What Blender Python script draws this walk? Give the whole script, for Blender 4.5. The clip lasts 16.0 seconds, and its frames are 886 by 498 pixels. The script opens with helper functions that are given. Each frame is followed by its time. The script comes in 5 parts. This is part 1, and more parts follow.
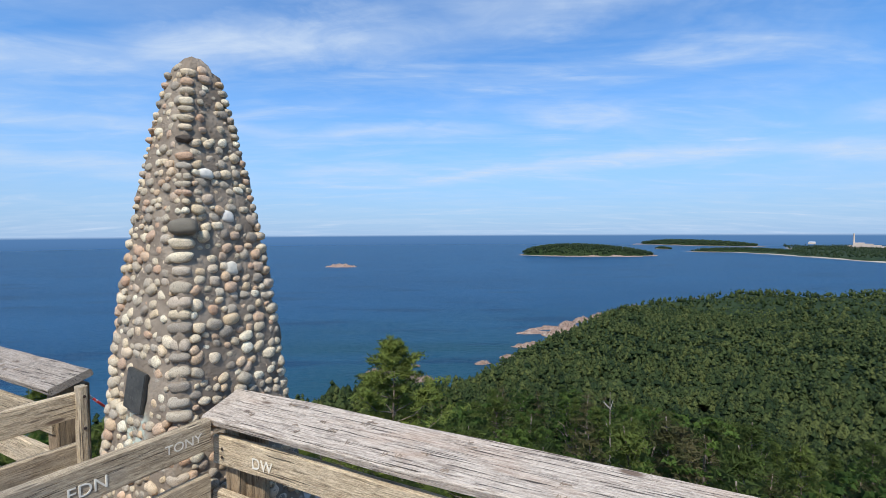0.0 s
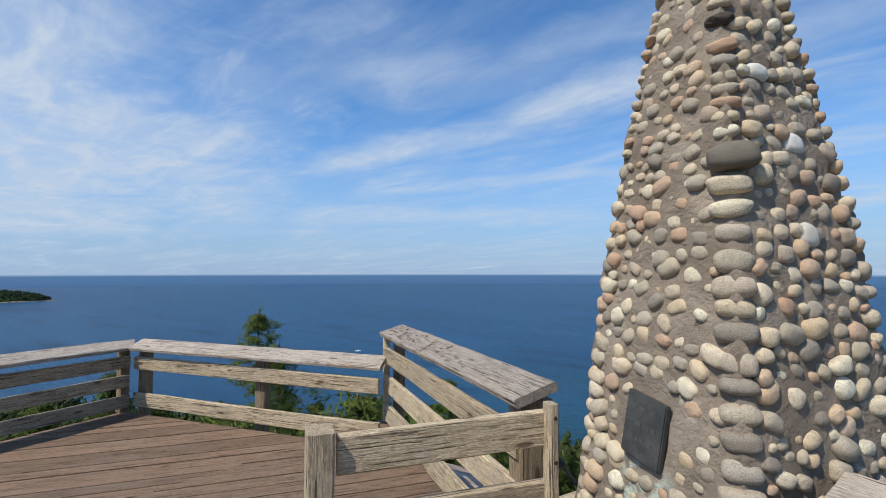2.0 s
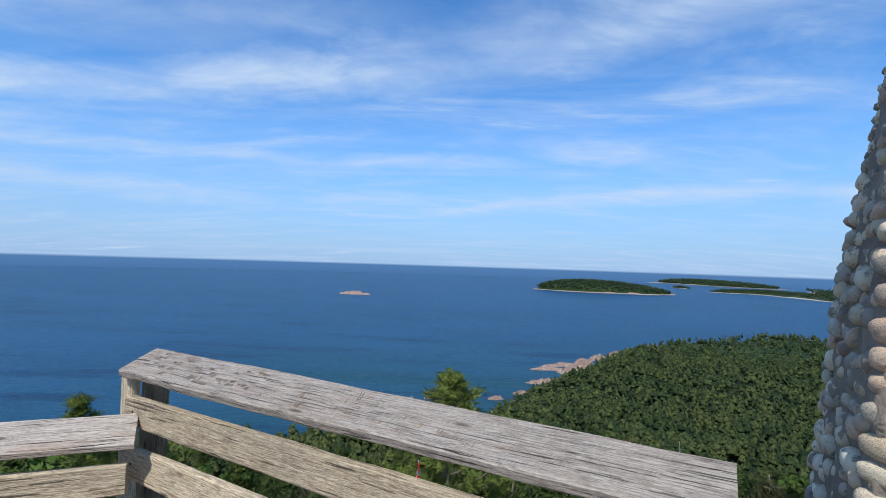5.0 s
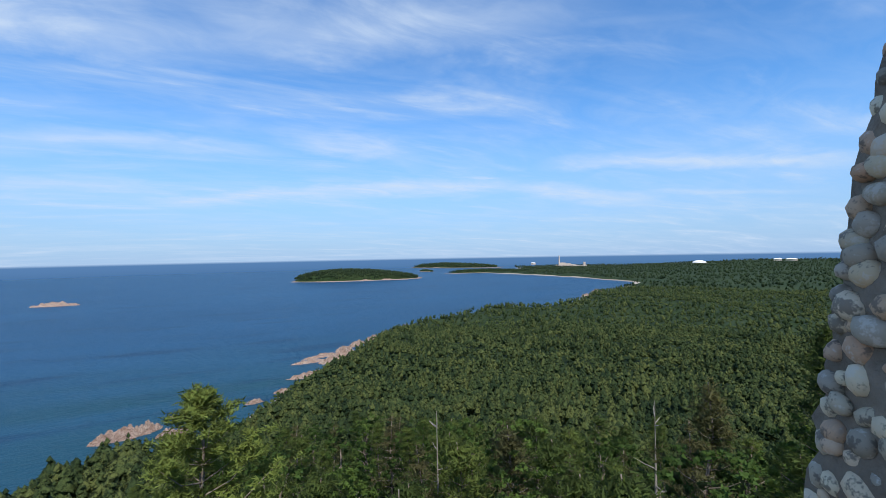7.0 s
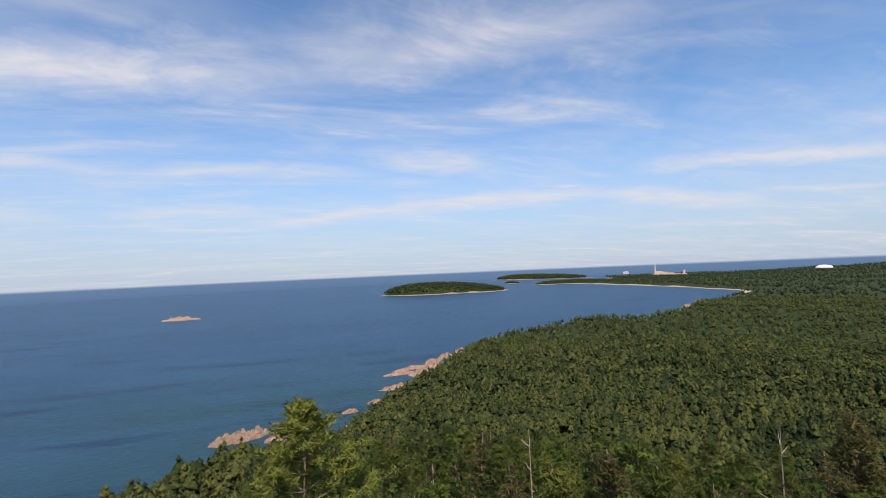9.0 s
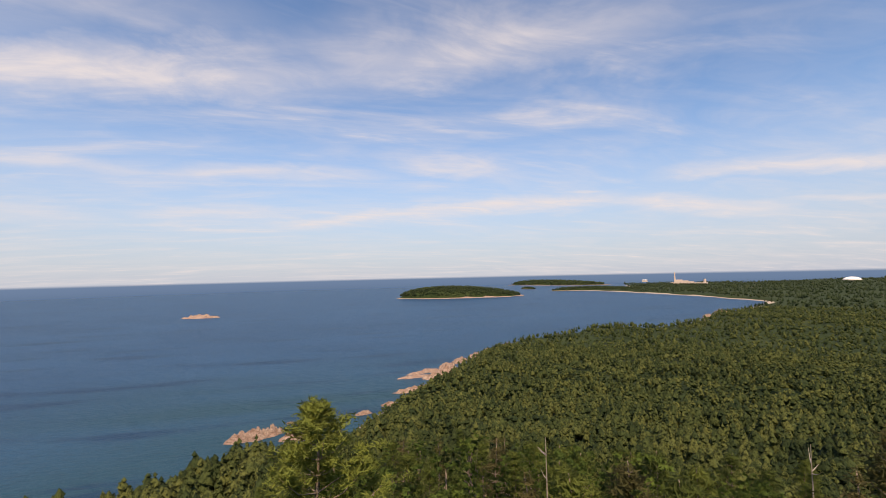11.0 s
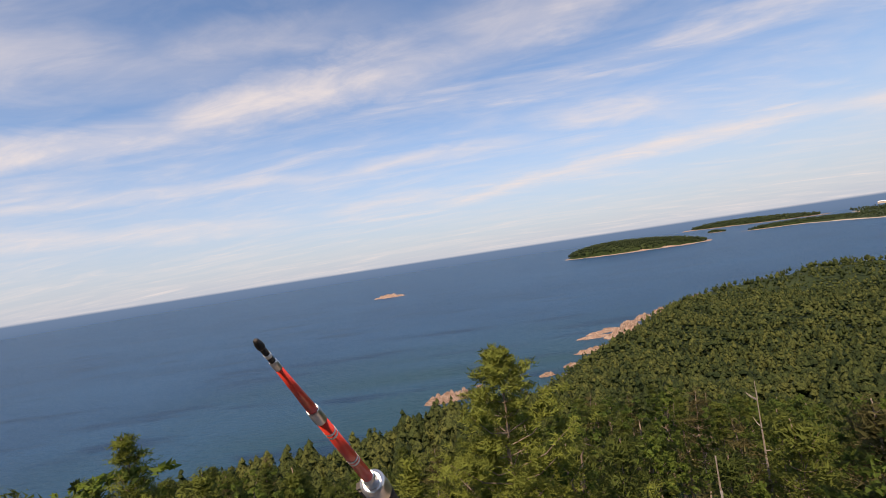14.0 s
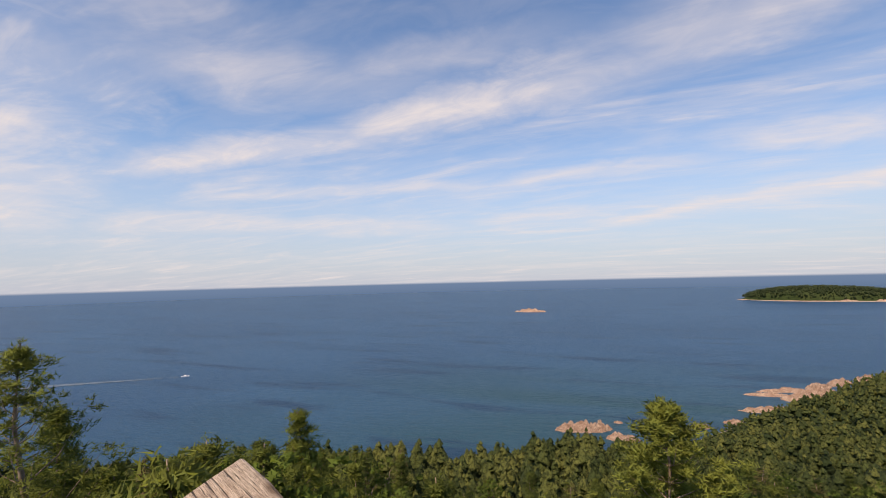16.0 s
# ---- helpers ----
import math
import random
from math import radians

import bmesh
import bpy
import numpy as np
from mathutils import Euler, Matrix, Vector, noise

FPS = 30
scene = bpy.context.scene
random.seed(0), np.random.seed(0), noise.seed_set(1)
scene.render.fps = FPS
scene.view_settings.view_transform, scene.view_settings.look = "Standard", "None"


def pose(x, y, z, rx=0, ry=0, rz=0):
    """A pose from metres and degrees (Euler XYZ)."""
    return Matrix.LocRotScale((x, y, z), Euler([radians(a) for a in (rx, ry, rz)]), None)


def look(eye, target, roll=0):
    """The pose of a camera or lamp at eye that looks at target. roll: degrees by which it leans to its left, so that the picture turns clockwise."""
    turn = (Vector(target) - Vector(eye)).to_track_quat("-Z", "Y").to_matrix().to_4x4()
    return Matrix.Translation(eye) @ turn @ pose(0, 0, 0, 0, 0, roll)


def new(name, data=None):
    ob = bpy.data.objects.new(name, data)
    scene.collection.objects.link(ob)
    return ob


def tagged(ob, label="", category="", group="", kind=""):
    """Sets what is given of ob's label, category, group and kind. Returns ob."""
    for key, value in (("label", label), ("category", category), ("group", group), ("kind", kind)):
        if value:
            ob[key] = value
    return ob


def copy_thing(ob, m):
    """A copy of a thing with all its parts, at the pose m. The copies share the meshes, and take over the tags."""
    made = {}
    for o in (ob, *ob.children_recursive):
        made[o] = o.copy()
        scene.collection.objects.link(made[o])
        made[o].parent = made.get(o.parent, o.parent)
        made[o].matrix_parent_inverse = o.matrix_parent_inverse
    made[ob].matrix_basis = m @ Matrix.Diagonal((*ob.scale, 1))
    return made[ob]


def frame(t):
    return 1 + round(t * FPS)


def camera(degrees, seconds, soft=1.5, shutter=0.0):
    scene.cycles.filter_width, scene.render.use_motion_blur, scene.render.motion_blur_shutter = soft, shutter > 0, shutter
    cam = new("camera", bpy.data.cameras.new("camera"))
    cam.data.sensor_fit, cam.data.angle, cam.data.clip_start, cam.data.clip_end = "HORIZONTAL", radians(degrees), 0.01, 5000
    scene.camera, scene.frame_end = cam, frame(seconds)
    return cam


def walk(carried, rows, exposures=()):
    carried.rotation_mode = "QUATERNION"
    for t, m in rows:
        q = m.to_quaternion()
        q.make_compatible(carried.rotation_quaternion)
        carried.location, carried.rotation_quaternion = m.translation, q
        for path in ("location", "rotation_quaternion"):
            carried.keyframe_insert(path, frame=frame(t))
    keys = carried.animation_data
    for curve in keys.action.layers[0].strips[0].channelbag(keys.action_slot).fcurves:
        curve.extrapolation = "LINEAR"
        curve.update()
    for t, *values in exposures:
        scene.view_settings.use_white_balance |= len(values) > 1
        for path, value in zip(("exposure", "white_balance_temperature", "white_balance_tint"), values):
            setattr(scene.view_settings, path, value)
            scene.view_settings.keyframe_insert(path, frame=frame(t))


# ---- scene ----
cam = camera(87.3, 16.0, soft=0.25)
PATH = [
    (0, (0.73, -0.031, 1.896), (0.731, 1.968, 1.823), -0.3),
    (0.5, (0.52, 0.233, 1.866), (0.242, 2.207, 1.703), -0.3),
    (1, (0.341, 0.445, 1.737), (-0.283, 2.344, 1.66), 0.5),
    (1.5, (0.055, 0.605, 1.617), (-0.959, 2.328, 1.661), 0.9),
    (2, (-0.35, 0.778, 1.59), (-1.671, 2.277, 1.686), 0.0),
    (2.5, (-0.712, 0.896, 1.602), (-2.076, 2.354, 1.726), 0.5),
    (3, (-1.07, 0.951, 1.605), (-2.31, 2.517, 1.719), 1.6),
    (3.5, (-1.417, 1.034, 1.602), (-2.445, 2.747, 1.689), 2.4),
    (4, (-1.726, 1.086, 1.61), (-2.463, 2.945, 1.657), 2.3),
    (4.5, (-1.902, 1.272, 1.607), (-2.34, 3.223, 1.648), 2.1),
    (5, (-2.116, 1.467, 1.588), (-2.177, 3.465, 1.646), 1.8),
    (7.3, (-2.146, 2.64, 1.6), (-1.199, 4.401, 1.629), -1.2),
    (7.5, (-2.164, 2.68, 1.62), (-1.262, 4.464, 1.666), -1.4),
    (8, (-2.168, 2.72, 1.66), (-1.411, 4.57, 1.727), -1.9),
    (8.5, (-2.096, 2.74, 1.68), (-1.477, 4.64, 1.761), -3.0),
    (9.8, (-2.1, 2.97, 1.8), (-1.524, 4.882, 1.895), -2.2),
    (11, (-2.1, 3.2, 1.62), (-1.576, 5.127, 1.729), -1.3),
    (11.5, (-2.09, 3.22, 1.57), (-1.405, 5.096, 1.69), -0.7),
    (12, (-2.1, 3.24, 1.38), (-1.586, 5.171, 1.447), -2.8),
    (12.5, (-2.12, 3.22, 0.98), (-2.283, 5.213, 1.021), -5.5),
    (13, (-2.117, 3.218, 0.579), (-2.332, 5.206, 0.625), -7.1),
    (13.5, (-2.08, 3.192, 0.674), (-2.258, 5.184, 0.701), -8.4),
    (14, (-1.981, 3.177, 0.721), (-2.154, 5.169, 0.747), -8.7),
    (14.5, (-1.875, 3.106, 0.714), (-2.128, 5.089, 0.764), -7.7),
    (15, (-2.08, 3.2, 1.02), (-2.44, 5.165, 1.112), -6.6),
    (15.5, (-2.42, 3.4, 1.6), (-2.863, 5.346, 1.733), -3.8),
    (16, (-2.96, 3.263, 1.44), (-3.731, 5.104, 1.571), -1.4),
]
EXPOSURES = [
    (0, 0.0, 6200, 10), (1.0, 0.0, 6200, 10), (1.5, -0.06, 6350, 10), (2.0, -0.18, 6500, 10), (2.5, -0.26, 6500, 10),
    (3.0, -0.26, 6450, 10), (3.5, -0.18, 6250, 10), (4.5, -0.06, 5950, 9), (5.2, -0.06, 5950, 9), (7.5, 0.05, 6600, 11),
    (8.0, 0.05, 7400, 14), (8.7, 0.08, 7900, 18), (10.8, 0.12, 9500, 26), (16.0, 0.12, 9500, 26),
]
walk(cam, [(t, look(eye, target, roll)) for t, eye, target, roll in PATH], EXPOSURES)

# ---- world, sun ----
SEA = -130.0
SUN_YAW, SUN_EL = 169.0, 53.0


def node(nt, kind, at=(0, 0), **values):
    n = nt.nodes.new(kind)
    for key, v in values.items():
        if key in n.inputs:
            n.inputs[key].default_value = v
    return n


def math_node(nt, op, a, b=0.0, c=0.0):
    n = nt.nodes.new("ShaderNodeMath")
    n.operation = op
    for i, v in enumerate((a, b, c)):
        if isinstance(v, (int, float)):
            n.inputs[i].default_value = v
        else:
            nt.links.new(v, n.inputs[i])
    return n.outputs[0]


def vec_node(nt, op, a, b=(0, 0, 0)):
    n = nt.nodes.new("ShaderNodeVectorMath")
    n.operation = op
    for i, v in enumerate((a, b)):
        if isinstance(v, tuple):
            n.inputs[i].default_value = v
        else:
            nt.links.new(v, n.inputs[i])
    return n.outputs["Value"] if op in ("DOT_PRODUCT", "LENGTH") else n.outputs[0]


def step_node(nt, value, lo, hi, a=0.0, b=1.0):
    n = nt.nodes.new("ShaderNodeMapRange")
    n.interpolation_type = "SMOOTHSTEP"
    nt.links.new(value, n.inputs[0])
    for i, v in enumerate((lo, hi, a, b)):
        n.inputs[i + 1].default_value = v
    return n.outputs[0]


def noise_node(nt, vector, scale, detail=4.0, rough=0.55, distortion=0.0, out="Fac"):
    n = nt.nodes.new("ShaderNodeTexNoise")
    n.inputs["Scale"].default_value, n.inputs["Detail"].default_value = scale, detail
    n.inputs["Roughness"].default_value, n.inputs["Distortion"].default_value = rough, distortion
    if vector is not None:
        nt.links.new(vector, n.inputs["Vector"])
    return n.outputs[out]


def mix_node(nt, fac, a, b, blend="MIX"):
    n = nt.nodes.new("ShaderNodeMix")
    n.data_type, n.blend_type = "RGBA", blend
    for sock, v in ((n.inputs[0], fac), (n.inputs[6], a), (n.inputs[7], b)):
        if isinstance(v, (int, float)):
            sock.default_value = v
        elif isinstance(v, tuple):
            sock.default_value = (*v, 1.0) if len(v) == 3 else v
        else:
            nt.links.new(v, sock)
    return n.outputs[2]


def ramp_node(nt, fac, stops):
    n = nt.nodes.new("ShaderNodeValToRGB")
    el = n.color_ramp.elements
    while len(el) < len(stops):
        el.new(0.5)
    for e, (p, c) in zip(el, stops):
        e.position, e.color = p, (*c, 1.0)
    nt.links.new(fac, n.inputs[0])
    return n.outputs[0]


world = bpy.data.worlds.new("world")
scene.world = world
world.use_nodes = True
wt = world.node_tree
wt.nodes.clear()
sky = wt.nodes.new("ShaderNodeTexSky")
sky.sky_type, sky.sun_disc = "NISHITA", False
sky.sun_elevation, sky.sun_rotation = radians(SUN_EL), radians(360 - SUN_YAW)
sky.altitude, sky.air_density, sky.dust_density, sky.ozone_density = 300, 1.0, 0.5, 2.0
way = wt.nodes.new("ShaderNodeTexCoord").outputs["Generated"]
sep = wt.nodes.new("ShaderNodeSeparateXYZ")
wt.links.new(way, sep.inputs[0])
up = sep.outputs[2]
# cirrus on a level sheet overhead: plan place of the cloud = way.xy / (way.z + bend)
lift = math_node(wt, "MAXIMUM", math_node(wt, "ADD", up, 0.10), 0.02)
cloud_x = math_node(wt, "DIVIDE", sep.outputs[0], lift)
cloud_y = math_node(wt, "DIVIDE", sep.outputs[1], lift)
flat = wt.nodes.new("ShaderNodeCombineXYZ")
wt.links.new(cloud_x, flat.inputs[0])
wt.links.new(cloud_y, flat.inputs[1])


def cirrus(turn, sx, sy, scale, lo, hi, detail=7.0, distortion=0.6, shift=(0, 0, 0)):
    m = wt.nodes.new("ShaderNodeMapping")
    m.inputs["Rotation"].default_value = (0, 0, radians(turn))
    m.inputs["Scale"].default_value = (sx, sy, 1)
    m.inputs["Location"].default_value = shift
    wt.links.new(flat.outputs[0], m.inputs[0])
    return step_node(wt, noise_node(wt, m.outputs[0], scale, detail, 0.6, distortion), lo, hi)


def streak(px, py, qx, qy, wide):
    """A long soft band over the line from p to q of the cloud sheet, 1 in its middle."""
    dx, dy = qx - px, qy - py
    n = math.hypot(dx, dy)
    off = math_node(wt, "ADD", math_node(wt, "MULTIPLY", cloud_x, -dy / n), math_node(wt, "MULTIPLY", cloud_y, dx / n))
    off = math_node(wt, "SUBTRACT", off, (-px * dy + py * dx) / n)
    along = math_node(wt, "ADD", math_node(wt, "MULTIPLY", cloud_x, dx / n), math_node(wt, "MULTIPLY", cloud_y, dy / n))
    along = math_node(wt, "SUBTRACT", along, (px * dx + py * dy) / n)
    wob = math_node(wt, "MULTIPLY", math_node(wt, "SUBTRACT", noise_node(wt, flat.outputs[0], 1.3, 6.0, 0.6, 0.4), 0.5), wide * 2.6)
    side = math_node(wt, "ABSOLUTE", math_node(wt, "ADD", off, wob))
    body = step_node(wt, side, wide * 1.35, 0.0)
    ends = math_node(wt, "MULTIPLY", step_node(wt, along, -0.35, 0.35), step_node(wt, along, n + 0.6, n - 0.6))
    return math_node(wt, "MULTIPLY", body, ends)


fine = cirrus(-12, 1.0, 3.2, 1.3, 0.42, 0.72)
soft_veil = cirrus(-6, 0.6, 1.5, 0.9, 0.38, 0.80, 5.0, 1.0, (3.1, 1.7, 0))
cover = None
for px, py, qx, qy, wide, full in (
    (-2.7, 1.72, -1.2, 2.02, 0.24, 1.00), (-1.4, 2.04, 0.1, 1.86, 0.30, 0.95), (0.0, 1.86, 1.0, 1.25, 0.30, 0.85), (-1.7, 1.05, -0.8, 1.66, 0.30, 0.60),
    (-1.1, 1.43, -0.3, 1.58, 0.16, 0.55), (-2.9, 2.35, -0.9, 3.20, 0.20, 0.75), (-1.0, 3.20, 0.3, 3.12, 0.20, 0.80), (0.5, 2.75, 1.35, 3.0, 0.28, 0.80),
    (-1.4, 4.27, -0.2, 4.26, 0.34, 0.75), (-0.4, 4.85, 2.5, 3.30, 0.42, 0.95), (2.3, 3.35, 4.1, 3.15, 0.34, 0.85), (2.3, 2.55, 3.9, 1.45, 0.26, 1.00),
    (3.6, 2.85, 4.5, 2.2, 0.15, 0.75), (1.20, 1.22, 1.34, 1.12, 0.06, 0.70), (-0.8, 2.62, -0.4, 2.72, 0.14, 0.45), (-2.0, -0.2, -3.5, 1.35, 0.85, 1.15),
    (-2.5, 0.0, -6.2, 0.4, 1.60, 1.15), (-3.3, 1.35, -4.6, 2.1, 0.50, 0.95), (-1.8, -0.9, -2.4, 0.3, 0.70, 0.90), (-4.2, 2.4, -1.8, 4.4, 0.50, 0.70),
):
    s = math_node(wt, "MULTIPLY", streak(px, py, qx, qy, wide), full)
    cover = s if cover is None else math_node(wt, "MAXIMUM", cover, s)
wisps = cirrus(-14, 1.1, 2.1, 1.7, 0.34, 0.72, 5.0, 1.2, (5.3, 0.4, 0))
cover = math_node(wt, "MULTIPLY", cover, math_node(wt, "ADD", math_node(wt, "ADD", math_node(wt, "MULTIPLY", fine, 0.24), math_node(wt, "MULTIPLY", wisps, 0.36)), 0.48))
thin = math_node(wt, "MULTIPLY", math_node(wt, "MULTIPLY", fine, soft_veil), 0.55)
thin = math_node(wt, "ADD", math_node(wt, "ADD", thin, math_node(wt, "MULTIPLY", soft_veil, 0.30)), math_node(wt, "MULTIPLY", wisps, 0.10))
low = step_node(wt, up, 0.34, -0.02)
low = math_node(wt, "MULTIPLY", low, 0.86)
cover = math_node(wt, "MINIMUM", math_node(wt, "MAXIMUM", cover, thin), 0.97)
SKY = 0.10
azure = mix_node(wt, 1.0, sky.outputs[0], (0.84, 1.43, 1.90), "MULTIPLY")
azure = mix_node(wt, low, azure, (3.7, 5.1, 7.6))
clouded = mix_node(wt, cover, azure, (6.2, 7.3, 8.8))
# the lake goes on past the mesh as far as the true horizon
far_lake = mix_node(wt, step_node(wt, up, -0.040, -0.008), (0.72, 1.66, 3.35), (1.0, 2.15, 4.2))
heaven = mix_node(wt, step_node(wt, up, -0.0100, -0.0045), far_lake, clouded)
back = wt.nodes.new("ShaderNodeBackground")
back.inputs[1].default_value = SKY
wt.links.new(heaven, back.inputs[0])
wt.links.new(back.outputs[0], wt.nodes.new("ShaderNodeOutputWorld").inputs[0])

sun = new("sun", bpy.data.lights.new("sun", "SUN"))
sun.data.energy, sun.data.angle, sun.data.color = 5.0, radians(0.53), (1.0, 0.93, 0.82)
_d = Vector((-math.sin(radians(SUN_YAW)), math.cos(radians(SUN_YAW)), math.tan(radians(SUN_EL))))
sun.matrix_basis = look(tuple(_d * 30), (0, 0, 0))


# ---- materials ----
def material(name, rough=0.7, metallic=0.0, spec=0.5):
    m = bpy.data.materials.new(name)
    m.use_nodes = True
    nt = m.node_tree
    b = nt.nodes["Principled BSDF"]
    b.inputs["Roughness"].default_value, b.inputs["Metallic"].default_value = rough, metallic
    b.inputs["Specular IOR Level"].default_value = spec
    return m, nt, b


def bump(nt, b, height, strength, distance):
    n = nt.nodes.new("ShaderNodeBump")
    n.inputs["Strength"].default_value, n.inputs["Distance"].default_value = strength, distance
    nt.links.new(height, n.inputs["Height"])
    nt.links.new(n.outputs[0], b.inputs["Normal"])


def own_coords(nt, spread=37.0, scale=(1, 1, 1)):
    """Object coordinates, shifted at random from object to object."""
    tc = nt.nodes.new("ShaderNodeTexCoord").outputs["Object"]
    r = nt.nodes.new("ShaderNodeObjectInfo").outputs["Random"]
    c = nt.nodes.new("ShaderNodeCombineXYZ")
    for i in range(3):
        nt.links.new(math_node(nt, "MULTIPLY", r, spread * (i + 1)), c.inputs[i])
    return vec_node(nt, "MULTIPLY", vec_node(nt, "ADD", tc, c.outputs[0]), scale), r


def wood(name, light, dark, stain, rough=0.85, worn=0.5, cracks=1.0):
    """Weathered timber with its grain along the board's own x."""
    m, nt, b = material(name, rough, 0.0, 0.25)
    v, r = own_coords(nt, 23.0)
    long = vec_node(nt, "MULTIPLY", v, (1.5, 26.0, 26.0))
    grain = noise_node(nt, long, 5.0, 6.0, 0.65, 1.3)
    lines = noise_node(nt, vec_node(nt, "MULTIPLY", v, (0.9, 48.0, 48.0)), 3.0, 3.0, 0.6, 0.35)
    pores = noise_node(nt, vec_node(nt, "MULTIPLY", v, (26.0, 110.0, 110.0)), 2.0, 4.0, 0.75)
    patch = noise_node(nt, vec_node(nt, "MULTIPLY", v, (1.0, 3.0, 3.0)), 1.6, 4.0, 0.6, 0.5)
    col = mix_node(nt, step_node(nt, math_node(nt, "ADD", math_node(nt, "MULTIPLY", grain, 0.62), math_node(nt, "MULTIPLY", pores, 0.38)), 0.36, 0.62), dark, light)
    col = mix_node(nt, math_node(nt, "MULTIPLY", step_node(nt, patch, 0.50, 0.72), worn), col, stain)
    crack = step_node(nt, lines, 0.405, 0.365)
    crack = math_node(nt, "MULTIPLY", crack, step_node(nt, patch, 0.30, 0.48))
    col = mix_node(nt, math_node(nt, "MULTIPLY", crack, 0.75 * cracks), col, (0.035, 0.028, 0.022))
    vo = nt.nodes.new("ShaderNodeTexVoronoi")
    vo.inputs["Scale"].default_value = 1.0
    nt.links.new(vec_node(nt, "MULTIPLY", v, (2.6, 9.0, 9.0)), vo.inputs["Vector"])
    knot = step_node(nt, vo.outputs["Distance"], 0.16, 0.07)
    col = mix_node(nt, math_node(nt, "MULTIPLY", knot, 0.85), col, (0.09, 0.055, 0.035))
    halo = math_node(nt, "MULTIPLY", step_node(nt, vo.outputs["Distance"], 0.30, 0.18), step_node(nt, vo.outputs["Distance"], 0.14, 0.18))
    rings = step_node(nt, math_node(nt, "SINE", math_node(nt, "MULTIPLY", vo.outputs["Distance"], 120.0)), -0.2, 0.6)
    col = mix_node(nt, math_node(nt, "MULTIPLY", math_node(nt, "MULTIPLY", halo, rings), 0.45), col, dark)
    dirt = noise_node(nt, vec_node(nt, "MULTIPLY", v, (3.0, 5.0, 5.0)), 3.0, 6.0, 0.7)
    col = mix_node(nt, math_node(nt, "MULTIPLY", step_node(nt, dirt, 0.50, 0.72), 0.5), col, tuple(c * 0.6 for c in dark))
    tone = math_node(nt, "ADD", math_node(nt, "MULTIPLY", r, 0.46), 0.77)
    g = nt.nodes.new("ShaderNodeCombineColor")
    for i in range(3):
        nt.links.new(tone, g.inputs[i])
    col = mix_node(nt, 1.0, col, g.outputs[0], "MULTIPLY")
    nt.links.new(col, b.inputs["Base Color"])
    h = math_node(nt, "SUBTRACT", math_node(nt, "ADD", math_node(nt, "MULTIPLY", pores, 0.8), math_node(nt, "MULTIPLY", lines, 0.6)), math_node(nt, "MULTIPLY", crack, 0.9))
    bump(nt, b, h, 0.95, 0.008)
    return m


CAP_WOOD = wood("grey_weathered_timber", (0.55, 0.475, 0.39), (0.235, 0.19, 0.15), (0.34, 0.205, 0.125), worn=0.38, cracks=1.2)
RAIL_WOOD = wood("tan_weathered_timber", (0.64, 0.52, 0.35), (0.25, 0.185, 0.115), (0.38, 0.33, 0.255), worn=0.5, cracks=1.1)
POST_WOOD = wood("brown_post_timber", (0.40, 0.295, 0.18), (0.19, 0.135, 0.085), (0.30, 0.26, 0.20), worn=0.4)
DECK_WOOD = wood("red_brown_deck_timber", (0.275, 0.182, 0.118), (0.135, 0.085, 0.056), (0.24, 0.182, 0.132), worn=0.55)

MORTAR, nt, b = material("rough_brown_mortar", 0.95, 0, 0.2)
tc = nt.nodes.new("ShaderNodeTexCoord").outputs["Object"]
n1, n2, n3 = noise_node(nt, tc, 5, 5), noise_node(nt, tc, 60, 5, 0.7), noise_node(nt, tc, 18, 4)
col = mix_node(nt, step_node(nt, n1, 0.35, 0.7), (0.25, 0.195, 0.14), (0.41, 0.335, 0.25))
col = mix_node(nt, math_node(nt, "MULTIPLY", n2, 0.6), col, (0.16, 0.135, 0.11))
# a pale green lime stain that runs down under the plaque
so = nt.nodes.new("ShaderNodeSeparateXYZ")
nt.links.new(tc, so.inputs[0])
mark = math_node(nt, "MULTIPLY", step_node(nt, so.outputs[2], 1.12, 1.26), step_node(nt, so.outputs[2], 1.50, 1.42))
mark = math_node(nt, "MULTIPLY", mark, math_node(nt, "MULTIPLY", step_node(nt, so.outputs[0], -0.13, -0.06), step_node(nt, so.outputs[0], 0.16, 0.08)))
mark = math_node(nt, "MULTIPLY", mark, step_node(nt, n3, 0.42, 0.60))
mark = math_node(nt, "MULTIPLY", mark, step_node(nt, so.outputs[1], -0.2, -0.25))
col = mix_node(nt, mark, col, (0.50, 0.56, 0.47))
nt.links.new(col, b.inputs["Base Color"])
bump(nt, b, math_node(nt, "ADD", n2, math_node(nt, "MULTIPLY", n3, 1.5)), 0.9, 0.012)

COBBLE, nt, b = material("mixed_lake_cobble", 0.75, 0, 0.35)
v, r = own_coords(nt, 11.0)
tone = ramp_node(nt, r, [(0.0, (0.616, 0.499, 0.323)), (0.14, (0.396, 0.341, 0.257)), (0.26, (0.726, 0.598, 0.399)), (0.38, (0.517, 0.315, 0.19)), (0.50, (0.473, 0.41, 0.314)),
                         (0.60, (0.242, 0.205, 0.157)), (0.68, (0.748, 0.63, 0.442)), (0.78, (0.528, 0.331, 0.209)), (0.88, (0.627, 0.483, 0.294)), (1.0, (0.8, 0.735, 0.551))])
spots, cloudy, fleck = noise_node(nt, v, 13.0, 4, 0.8), noise_node(nt, v, 1.4, 4), noise_node(nt, v, 4.5, 5, 0.7, 0.8)
